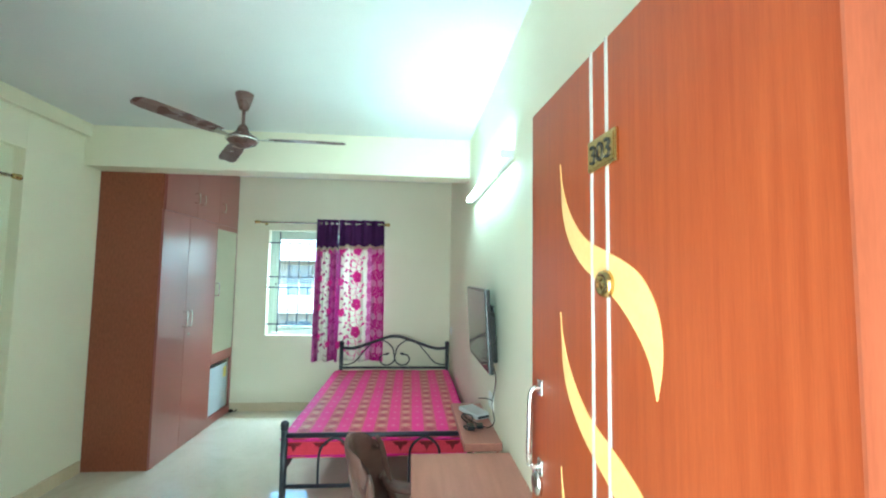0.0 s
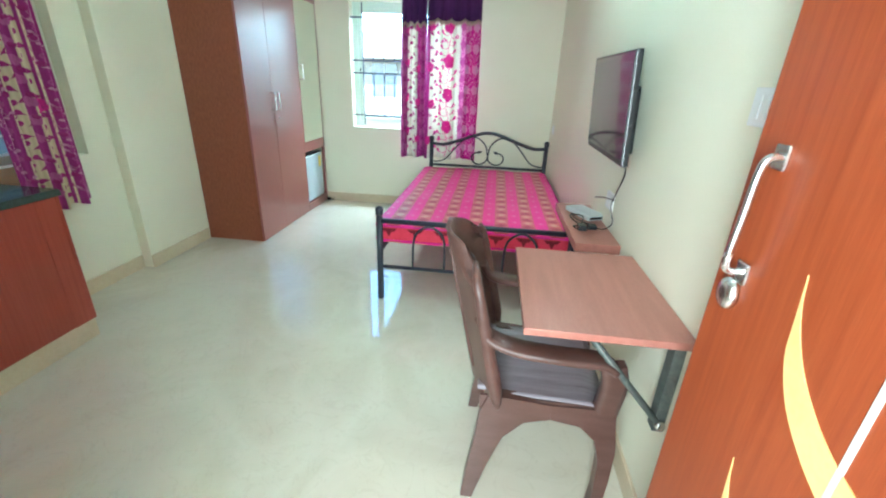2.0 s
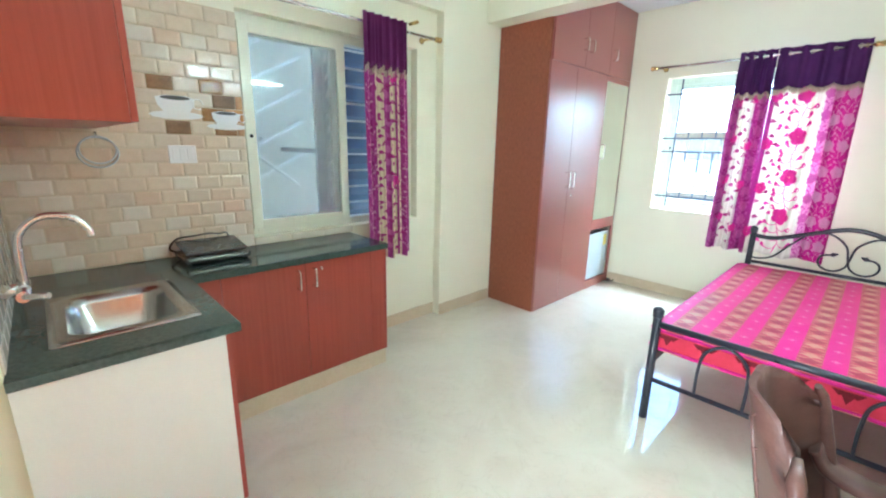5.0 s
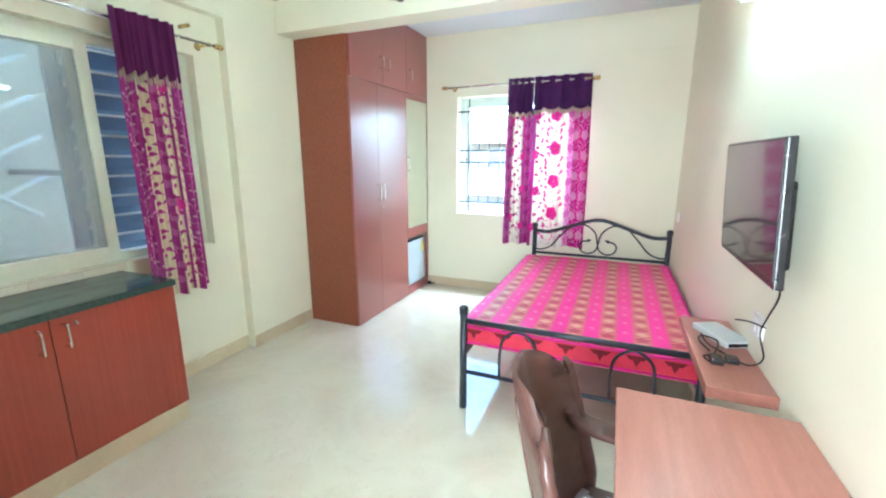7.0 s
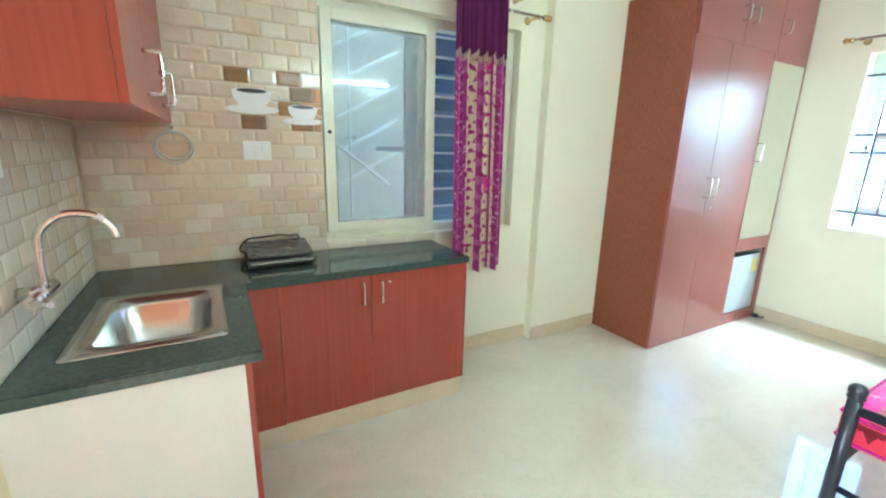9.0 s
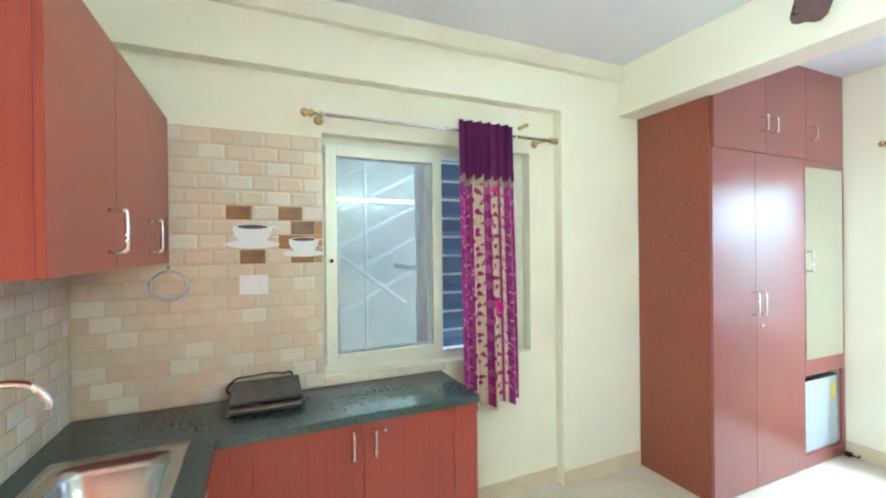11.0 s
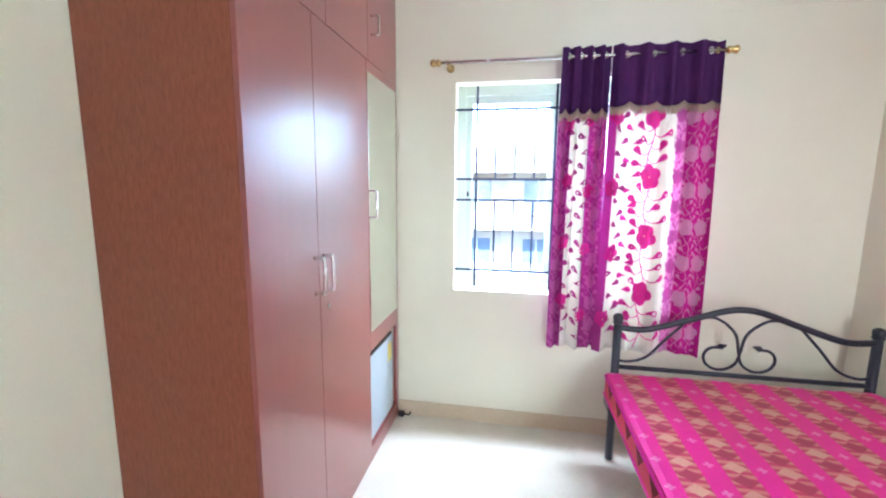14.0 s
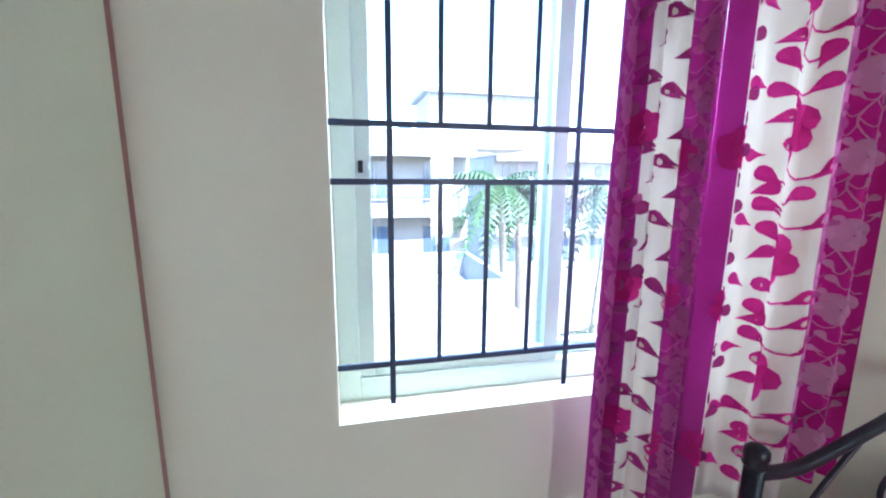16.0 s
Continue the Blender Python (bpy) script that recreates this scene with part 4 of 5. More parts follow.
for s in (-1, 1):
    c = (hm + s * 0.105, 0.685)
    sp = [(hm + s * 0.22, BY1, 0.878), (hm + s * 0.12, BY1, 0.875), (hm + s * 0.03, BY1, 0.80), (hm + s * 0.005, BY1, 0.70)]
    for k in range(9):
        a = math.pi - 0.15 + 0.60 * k
        r = 0.108 - 0.0075 * k
        sp.append((c[0] + s * r * math.cos(a), BY1, c[1] - 0.012 + r * math.sin(a) * 0.92))
    sc = part("scroll", tube(curve_pts(sp, 5), 0.0075, 8), BLACK, bed)
    e = sp[-1]
    part("leaf_tip", tube([(e[0], BY1, e[2]), (e[0] - s * 0.015, BY1, e[2] + 0.006), (e[0] - s * 0.045, BY1, e[2] + 0.016)], 0.01, 8, radii=[0.007, 0.017, 0.003]), BLACK, sc)
    part("sweep", tube(curve_pts([(hm + s * 0.26, BY1, 0.862), (hm + s * 0.37, BY1, 0.74), (hm + s * 0.46, BY1, 0.635), (hm + s * 0.55, BY1, 0.60), (hm + s * 0.61, BY1, 0.605)], 5), 0.0075, 8), BLACK, bed)
for x in (BX0 + 0.005, BX1 - 0.015):
    part("side_rail", box(x - 0.012, x + 0.012, BY0, BY1, 0.355, 0.405, 0.004), BLACK, bed)
for k in range(6):
    y = BY0 + 0.3 + 0.31 * k
    part("slat", box(BX0 + 0.018, BX1 - 0.028, y - 0.015, y + 0.015, 0.37, 0.40, 0.003), BLACK, bed)
mat = thing("mattress", (0.06, 4.07, 0.407), "bright pink mattress with tan diamond stripes", "mattress")
bm = bmesh.new()
add_box(bm, -0.60, 0.705, 3.052, 5.09, 0.407, 0.548, 0.028)
bmesh.ops.subdivide_edges(bm, edges=[e for e in bm.edges if e.calc_length() > 0.4], cuts=14, use_grid_fill=True)
for v in bm.verts:
    if v.co.z > 0.5:
        v.co.z += 0.010 * noise.noise(v.co * 3.0) + 0.005 * noise.noise(v.co * 9.0)
part("ticking", bm, TICKING, mat, smooth=False)
for b in ((-0.57, 0.675, 3.049, 3.053), (-0.57, 0.675, 5.089, 5.093)):
    part("border", box(b[0], b[1], b[2], b[3], 0.436, 0.522, 0.001), BORDER, mat, "red patterned side of the mattress")
for b in ((-0.603, -0.599, 3.08, 5.06), (0.704, 0.708, 3.08, 5.06)):
    part("border", box(b[0], b[1], b[2], b[3], 0.436, 0.522, 0.001), BORDER, mat, "red patterned side of the mattress")
for k in range(7):
    cx = -0.51 + 0.178 * k
    part("side_motif", prism([(cx - 0.055, 0.516), (cx - 0.03, 0.49), (cx - 0.02, 0.495), (cx, 0.455), (cx + 0.02, 0.495), (cx + 0.03, 0.49), (cx + 0.055, 0.516)], lambda u, v, w: (u, 3.0488 - w, v), 0.0008), WOVEN, mat, "dark brown woven triangle")
for k in range(11):
    cy = 3.15 + 0.178 * k
    part("side_motif", prism([(cy - 0.055, 0.516), (cy - 0.03, 0.49), (cy, 0.455), (cy + 0.03, 0.49), (cy + 0.055, 0.516)], lambda u, v, w: (-0.6032 - w, u, v), 0.0008), WOVEN, mat, "dark brown woven triangle")
bm = bmesh.new()
for z in (0.430, 0.530):
    add_tube(bm, [(-0.604, 3.075, z), (-0.58, 3.048, z), (0.685, 3.048, z), (0.709, 3.075, z), (0.709, 5.065, z), (0.685, 5.094, z), (-0.58, 5.094, z), (-0.604, 5.065, z)], 0.006, 6, True)
part("piping", bm, ROSE, mat)

# ---- desk, shelf, television ----
desk = thing("wall_desk", (0.505, 1.86, 0.775), "folding reddish-brown wall desk on steel brackets", "desk")
part("desktop", box(0.266, XE - 0.001, 1.541, 2.172, 0.772, 0.796, 0.004), DESK, desk)
for y in (1.615, 2.10):
    br = part("bracket", box(XE - 0.034, XE - 0.001, y - 0.022, y + 0.022, 0.43, 0.771, 0.002), BRACKET, desk, "worn dark steel folding bracket")
    part("arm", box(0.40, XE - 0.03, y - 0.012, y + 0.012, 0.748, 0.771, 0.002), STEEL, br)
    part("strut", tube([(XE - 0.02, y - 0.02, 0.46), (0.47, y - 0.02, 0.755)], 0.011, 8), BRACKET, br)
    part("pivot", lathe([(0.008, 0), (0.016, 0.004), (0.016, 0.03), (0.006, 0.034)], (XE - 0.02, y - 0.042, 0.462), "y", 10), STEEL, br)
shelf = thing("wall_shelf", (0.64, 2.67, 0.75), "reddish-brown laminate wall shelf below the television", "shelf")
part("board", box(0.543, XE - 0.001, 2.328, 3.02, 0.735, 0.777, 0.003), DESK, shelf)
part("cleat", box(XE - 0.02, XE - 0.001, 2.40, 2.95, 0.70, 0.7345, 0.002), DESK, shelf)
tv = thing("television", (0.70, 2.61, 1.36), "flat black television mounted on the wall", "television")
bm = box(0.650, 0.676, 2.285, 2.982, 1.138, 1.580, 0.005)
part("bezel", bm, PLASTIC, tv)
part("screen", box(0.6465, 0.6502, 2.294, 2.972, 1.162, 1.570), SCREEN, tv, "glossy dark screen")
part("back_cover", box(0.6765, 0.722, 2.40, 2.86, 1.17, 1.45, 0.012), PLASTIC, tv)
part("wall_mount", box(0.7225, 0.733, 2.48, 2.74, 1.24, 1.48, 0.003), PLASTIC, tv)
tv.rotation_euler = (0, radians(-3.5), 0)
stb = thing("set_top_box", (0.67, 2.80, 0.777), "pale grey set-top box on the wall shelf", "set-top box")
box_ob = part("case", box(-0.055, 0.055, -0.11, 0.11, 0.0, 0.026, 0.005), GREYBOX, None)
box_ob.parent = stb
box_ob.rotation_euler = (0, 0, radians(24))
fc = part("front", box(-0.045, 0.045, -0.1115, -0.1095, 0.006, 0.02), PLASTIC, None)
fc.parent = box_ob
cab = thing("tv_cable", (0.735, 2.5, 0.8), "thin black cable from the television to the shelf", "cable")
part("cable", tube(curve_pts([(0.715, 2.45, 1.16), (0.73, 2.44, 1.08), (0.735, 2.52, 0.98), (0.732, 2.56, 0.90), (0.735, 2.50, 0.83), (0.70, 2.52, 0.79), (0.66, 2.60, 0.783), (0.62, 2.66, 0.783), (0.60, 2.72, 0.784), (0.60, 2.80, 0.784)], 6), 0.003, 6), PLASTIC, cab)
part("cable", tube(curve_pts([(0.735, 2.53, 0.935), (0.70, 2.58, 0.935), (0.66, 2.60, 0.93)], 5), 0.003, 6), PLASTIC, cab)
part("cable", tube(curve_pts([(0.60, 2.62, 0.782), (0.575, 2.70, 0.79), (0.60, 2.78, 0.782), (0.64, 2.70, 0.795), (0.61, 2.60, 0.782), (0.57, 2.56, 0.783), (0.60, 2.50, 0.784), (0.66, 2.55, 0.79)], 6), 0.0035, 6), PLASTIC, cab)
part("adapter", box(0.585, 0.625, 2.50, 2.56, 0.778, 0.802, 0.005), PLASTIC, cab)
part("connector", box(0.64, 0.68, 2.53, 2.58, 0.778, 0.798, 0.004), PLASTIC, cab)


def wall_plate(centre, normal, w, h, label, rockers):
    """A modular switch plate; normal along x or y."""
    cx, cy, cz = centre
    ob = thing("switch_plate", centre, label, "switch")
    if normal[0]:
        s = normal[0]
        part("plate", box(min(cx, cx + s * 0.010), max(cx, cx + s * 0.010), cy - w / 2, cy + w / 2, cz - h / 2, cz + h / 2, 0.003), WHITEP, ob)
        for k in range(rockers):
            y = cy + (k - (rockers - 1) / 2) * w * 0.8 / rockers
            part("rocker", box(min(cx + s * 0.0105, cx + s * 0.014), max(cx + s * 0.0105, cx + s * 0.014), y - w * 0.32 / rockers, y + w * 0.32 / rockers, cz - h * 0.3, cz + h * 0.3, 0.001), WHITEP, ob)
    else:
        s = normal[1]
        part("plate", box(cx - w / 2, cx + w / 2, min(cy, cy + s * 0.010), max(cy, cy + s * 0.010), cz - h / 2, cz + h / 2, 0.003), WHITEP, ob)
        for k in range(rockers):
            x = cx + (k - (rockers - 1) / 2) * w * 0.8 / rockers
            part("rocker", box(x - w * 0.32 / rockers, x + w * 0.32 / rockers, min(cy + s * 0.0105, cy + s * 0.014), max(cy + s * 0.0105, cy + s * 0.014), cz - h * 0.3, cz + h * 0.3, 0.001), WHITEP, ob)


wall_plate((XE, 1.585, 1.41), (-1, 0), 0.085, 0.085, "small white switch plate beside the entrance door", 2)
wall_plate((XE, 2.62, 0.91), (-1, 0), 0.12, 0.085, "white socket plate above the wall shelf", 2)
wall_plate((XE, 5.10, 1.0), (-1, 0), 0.085, 0.085, "white switch plate beside the headboard", 2)
wall_plate((XW + 0.009, 1.303, 1.412), (1, 0), 0.13, 0.094, "white switch plate on the kitchen tiles", 3)
wall_plate((-1.62, 0.589, 1.40), (0, 1), 0.16, 0.11, "white switch plate above the sink", 3)

# faint plaster step high on the north wall, and the bed's side bracket
setting("plaster_step", box(-0.12, XE - 0.001, YN - 0.004, YN, 2.505, HC, 0.001), PAINT, "shallow plaster step high on the cream wall", "wall trim")
part("rail_bracket", box(BX0 - 0.035, BX0 + 0.004, BY1 - 0.16, BY1 - 0.03, 0.36, 0.42, 0.006), BLACK, bed)
tl = thing("tube_light", (XE, 2.72, 2.25), "lit fluorescent tube light on the wall", "lamp")
part("batten", box(XE - 0.035, XE - 0.001, 2.10, 3.35, 2.228, 2.272, 0.004), FITTING, tl)
part("tube", tube([(XE - 0.052, 2.125, 2.25), (XE - 0.052, 3.325, 2.25)], 0.015, 12), TUBE, tl, "glowing white tube")
for y in (2.108, 3.342):
    part("end_cap", box(XE - 0.072, XE - 0.0355, y - 0.016, y + 0.016, 2.23, 2.27, 0.004), FITTING, tl)
part("starter", box(XE - 0.06, XE - 0.0355, 2.68, 2.73, 2.232, 2.262, 0.003), FITTING, tl)


# ---- ceiling fan ----
FX, FY, FZ = -0.885, 2.92, 2.525
fan = thing("ceiling_fan", (FX, FY, HC), "brown three-blade ceiling fan hanging from the ceiling", "fan")
part("canopy", lathe([(0.020, -0.115), (0.030, -0.105), (0.045, -0.06), (0.058, -0.012), (0.058, -0.001)], (FX, FY, HC)), FAN, fan)
part("downrod", tube([(FX, FY, HC - 0.11), (FX, FY, FZ + 0.09)], 0.011, 10), FAN, fan)
part("motor", lathe([(0.014, -0.055), (0.030, -0.05), (0.055, -0.035), (0.085, -0.022), (0.098, 0.0), (0.095, 0.018), (0.065, 0.034), (0.042, 0.055), (0.032, 0.085), (0.018, 0.105)], (FX, FY, FZ), seg=28), FAN, fan)
part("motor_ring", lathe([(0.099, -0.008), (0.102, 0.0), (0.099, 0.008)], (FX, FY, FZ), seg=28), CHROME, fan)
for ang in (242, 2, 122):
    a = radians(ang)
    dx, dy = math.cos(a), math.sin(a)

    def at_blade(r, w, h):
        return Vector((FX + dx * r - dy * w, FY + dy * r + dx * w, FZ + h))
    bm = bmesh.new()
    rows = []
    for r, w0, w1 in ((0.17, -0.045, 0.045), (0.25, -0.055, 0.055), (0.42, -0.06, 0.06), (0.60, -0.062, 0.058), (0.655, -0.05, 0.045), (0.668, -0.03, 0.025)):
        rows.append([bm.verts.new(at_blade(r, w, 0.01 + t + 0.16 * w)) for w, t in ((w0, 0), (0.5 * (w0 + w1), 0.006), (w1, 0), (w1, -0.003), (0.5 * (w0 + w1), 0.003), (w0, -0.003))])
    for p, q in zip(rows, rows[1:]):
        for k in range(6):
            bm.faces.new((p[k], p[(k + 1) % 6], q[(k + 1) % 6], q[k]))
    bm.faces.new(rows[0])
    bm.faces.new(rows[-1])
    bl = part("blade", bm, FAN, fan)
    part("blade_iron", prism([(0.07, -0.018), (0.14, -0.02), (0.21, -0.032), (0.21, 0.032), (0.14, 0.02), (0.07, 0.018)], lambda u, v, w: at_blade(u, v, 0.000 + w + 0.13 * v), 0.005), STEEL, bl, "steel blade bracket")


# ---- moulded chair, facing the desk ----
chair = thing("plastic_chair", (0.37, 1.86, 0), "brown moulded plastic armchair tucked under the desk", "chair")
SZ, AZ, TZ = 0.465, 0.665, 0.995


def chair_back(u, z):
    """u from -1 to 1 across, z height: a leaning, curved back."""
    k = (z - SZ) / (TZ - SZ)
    w = 0.262 - 0.03 * k ** 2 - (0.09 * max(0, k - 0.8) / 0.2 * abs(u))
    return Vector((0.218 - 0.115 * k - 0.105 * (1 - u * u), 1.86 + u * w, z - 0.02 * abs(u) * k))


bm = bmesh.new()
nu, nz = 16, 18
for off in (0.0, 0.014):
    g = [[bm.verts.new(chair_back(-1 + 2 * i / nu, SZ - 0.03 + (TZ - SZ + 0.03) * j / nz) + Vector((off + 0.004 * (math.cos(9.42 * (-1 + 2 * i / nu))), 0, 0)) +
                       Vector((0, 0, -0.05 * abs(-1 + 2 * i / nu) ** 3 if j > nz - 3 else 0))) for j in range(nz + 1)] for i in range(nu + 1)]
    if off == 0:
        g0 = g
    for i in range(nu):
        for j in range(nz):
            bm.faces.new((g[i][j], g[i + 1][j], g[i + 1][j + 1], g[i][j + 1])).smooth = True
for i in range(nu):
    bm.faces.new((g0[i][nz], g0[i + 1][nz], g[i + 1][nz], g[i][nz]))
for j in range(nz):
    for i in (0, nu):
        bm.faces.new((g0[i][j], g0[i][j + 1], g[i][j + 1], g[i][j]))
part("backrest", bm, CHAIR, chair)
for u in (-0.5, 0.5):
    part("back_rib", tube([chair_back(u * (1 - 0.02 * k), SZ + 0.04 + 0.048 * k) + Vector((-0.002, 0, 0)) for k in range(10)], 0.005, 6), CHAIR, chair)
# slanted petal-shaped mouldings across the back
for k in range(6):
    for sd in (-1, 1):
        part("back_moulding", tube([chair_back(sd * (0.05 + 0.09 * i), SZ + 0.06 + 0.07 * k + 0.016 * i) + Vector((-0.001, 0, 0)) for i in range(6)], 0.005, 6, radii=[0.002, 0.004, 0.005, 0.005, 0.004, 0.002]), CHAIR, chair)
for sd in (-1, 1):
    rim_line = [chair_back(sd * 0.97, SZ - 0.03 + (TZ - SZ - 0.015) * k / 14) + Vector((0.006, 0, -0.004)) for k in range(15)]
    part("back_rim", tube(rim_line, 0.02, 10, radii=[0.006, 0.016, 0.024] + [0.026 - 0.001 * k for k in range(11)] + [0.008]), CHAIR, chair)
bm = bmesh.new()
for off in (0, -0.012):
    g = []
    for i in range(13):
        t = i / 12
        x = 0.15 + 0.45 * t
        g.append([bm.verts.new((x, 1.86 + s * (0.205 + 0.02 * t), SZ + off - 0.018 * math.cos(s * 1.5) + (0.012 if t < 0.1 else 0) - (0.025 * max(0, t - 0.85) / 0.15) + 0.0025 * math.cos(20 * s))) for s in [(-1 + 2 * k / 20) for k in range(21)]])
    if off == 0:
        g0 = g
    for i in range(12):
        for k in range(20):
            bm.faces.new((g[i][k], g[i + 1][k], g[i + 1][k + 1], g[i][k + 1])).smooth = True
for k in range(20):
    for i in (0, 12):
        bm.faces.new((g0[i][k], g0[i][k + 1], g[i][k + 1], g[i][k]))
for i in range(12):
    for k in (0, 20):
        bm.faces.new((g0[i][k], g0[i + 1][k], g[i + 1][k], g[i][k]))
part("seat", bm, SEAT_PALE, chair, "pale grey-brown ribbed seat")
for s in (-1, 1):
    ys = 1.86 + s * 0.215
    part("apron", box(0.16, 0.585, min(ys, ys + s * 0.012), max(ys, ys + s * 0.012), SZ - 0.065, SZ - 0.005, 0.004), CHAIR, chair)


def strap(pts, w, t, across):
    """A flat moulded member: a band of width w and thickness t along points."""
    bmq = bmesh.new()
    across = Vector(across).normalized()
    pts = [Vector(p) for p in pts]
    rows = []
    for i, p in enumerate(pts):
        dv = (pts[min(i + 1, len(pts) - 1)] - pts[max(i - 1, 0)]).normalized()
        nn = dv.cross(across).normalized()
        ww = w[i] if isinstance(w, list) else w
        rows.append([bmq.verts.new(p + across * a * ww / 2 + nn * b * t / 2) for a, b in ((-1, -0.6), (-0.8, -1), (0.8, -1), (1, -0.6), (1, 0.6), (0.8, 1), (-0.8, 1), (-1, 0.6))])
    for a, b in zip(rows, rows[1:]):
        for k in range(8):
            bmq.faces.new((a[k], a[(k + 1) % 8], b[(k + 1) % 8], b[k])).smooth = True
    bmq.faces.new(rows[0])
    bmq.faces.new(rows[-1])
    return bmq


for s in (-1, 1):
    yb, yf = 1.86 + s * 0.215, 1.86 + s * 0.24
    part("arm", strap(curve_pts([(0.135, yb - s * 0.01, 0.76), (0.17, yb + s * 0.012, 0.70), (0.26, yf, 0.672), (0.40, yf + s * 0.012, 0.668), (0.52, yf + s * 0.005, 0.66), (0.565, yf, 0.635)], 5), 0.085, 0.024, (0, 1, 0)), CHAIR, chair)
    part("arm_support", strap(curve_pts([(0.56, yf, 0.645), (0.575, yf, 0.58), (0.575, yb + s * 0.005, 0.47), (0.57, yb, 0.42)], 5), 0.045, 0.075, (0, 1, 0)), CHAIR, chair)
    bl = [(0.118, 0.0), (0.160, 0.0), (0.205, 0.17), (0.25, 0.30), (0.315, 0.372), (0.40, 0.398), (0.40, 0.455), (0.19, 0.47), (0.165, 0.40), (0.148, 0.24), (0.128, 0.10)]
    part("back_leg", prism(bl, lambda u, v, w, s=s, yb=yb: (u, yb - s * 0.022 + s * (w + 0.018 * (1 - v / 0.47)), v), 0.044), CHAIR, chair)
    fl = [(0.568, 0.0), (0.608, 0.0), (0.625, 0.16), (0.628, 0.30), (0.605, 0.46), (0.40, 0.455), (0.40, 0.40), (0.50, 0.385), (0.555, 0.335), (0.578, 0.25), (0.58, 0.12)]
    part("front_leg", prism(fl, lambda u, v, w, s=s, yb=yb: (u, yb - s * 0.022 + s * (w + 0.035 * (1 - v / 0.46)), v), 0.044), CHAIR, chair)

# ---- kitchen ----
CT = 0.86
slab = thing("worktop", (-2.2, 1.4, 0.825), "dark green polished granite L-shaped worktop", "worktop")
SX0, SX1, SY0, SY1 = -2.00, -1.565, 0.715, 1.05
gx, gyy = [XW + 0.001, -2.028, SX0, SX1, -1.365], [0.581, SY0, SY1, 1.172, 2.312]
cells_sink = [(i, j) for i in range(4) for j in range(3) if not (i == 2 and j == 1)]
cells_stove = [(0, 3)]
for run in (cells_sink, cells_stove):
    bm = bmesh.new()
    sheet = {}
    for i, j in run:
        quad = []
        for p, q in ((i, j), (i + 1, j), (i + 1, j + 1), (i, j + 1)):
            if (p, q) not in sheet:
                sheet[(p, q)] = bm.verts.new((gx[p], gyy[q] + (0.001 if run is cells_stove and q == 3 else 0), 0.825))
            quad.append(sheet[(p, q)])
        bm.faces.new(quad)
    top = bmesh.ops.extrude_face_region(bm, geom=bm.faces[:])["geom"]
    bmesh.ops.translate(bm, verts=[g for g in top if isinstance(g, bmesh.types.BMVert)], vec=(0, 0, CT - 0.825))
    bmesh.ops.recalc_face_normals(bm, faces=bm.faces[:])
    rim = [e for e in bm.edges if all(v.co.z > 0.85 for v in e.verts) and len(e.link_faces) == 2 and e.calc_face_angle() > 0.5 and not all(abs(v.co.y - 1.172) < 0.003 and v.co.x < -2.0 for v in e.verts)]
    bmesh.ops.bevel(bm, geom=rim, offset=0.005, segments=2, affect="EDGES")
    part("slab", bm, GRANITE, slab)
sink = thing("kitchen_sink", (-1.78, 0.88, CT), "stainless steel inset sink with rounded bowl", "sink")
bm = bmesh.new()


def rounded(x0, x1, y0, y1, r, z, n=5):
    pts = []
    for cx, cy, a0 in ((x1 - r, y1 - r, 0), (x0 + r, y1 - r, 90), (x0 + r, y0 + r, 180), (x1 - r, y0 + r, 270)):
        for k in range(n + 1):
            a = radians(a0 + 90 * k / n)
            pts.append((cx + r * math.cos(a), cy + r * math.sin(a), z))
    return pts


loops = [rounded(-2.055, -1.512, 0.672, 1.088, 0.012, CT + 0.002), rounded(-2.055, -1.512, 0.672, 1.088, 0.012, CT + 0.006),
         rounded(-1.995, -1.57, 0.72, 1.045, 0.07, CT + 0.004), rounded(-1.985, -1.58, 0.73, 1.035, 0.075, CT - 0.03),
         rounded(-1.97, -1.595, 0.745, 1.02, 0.075, CT - 0.165), rounded(-1.94, -1.625, 0.775, 0.99, 0.05, CT - 0.18)]
vs = [[bm.verts.new(p) for p in lp] for lp in loops]
for a, b in zip(vs, vs[1:]):
    for k in range(len(a)):
        bm.faces.new((a[k], a[(k + 1) % len(a)], b[(k + 1) % len(a)], b[k])).smooth = True
bm.faces.new(vs[-1])
part("basin", bm, STEEL, sink)
part("drain", lathe([(0.04, 0.0), (0.042, 0.004), (0.03, 0.005), (0.02, 0.002)], (-1.78, 0.88, CT - 0.179)), CHROME, sink)
tap = thing("kitchen_tap", (-1.78, 0.62, 1.0), "chrome wall tap with swan-neck spout above the sink", "tap")
part("body", tube([(-1.720, 0.645, 1.03), (-1.540, 0.645, 1.03)], 0.017, 12), CHROME, tap)
part("inlet", tube([(-1.640, 0.589, 1.03), (-1.640, 0.645, 1.03)], 0.02, 12), CHROME, tap)
part("spout", tube(curve_pts([(-1.640, 0.648, 1.04), (-1.640, 0.65, 1.13), (-1.640, 0.66, 1.20), (-1.645, 0.71, 1.245), (-1.650, 0.78, 1.24), (-1.650, 0.82, 1.20), (-1.650, 0.825, 1.17)], 6), 0.011, 10), CHROME, tap)
part("lever", tube([(-1.550, 0.645, 1.03), (-1.515, 0.66, 1.035), (-1.480, 0.70, 1.04)], 0.009, 8), CHROME, tap)

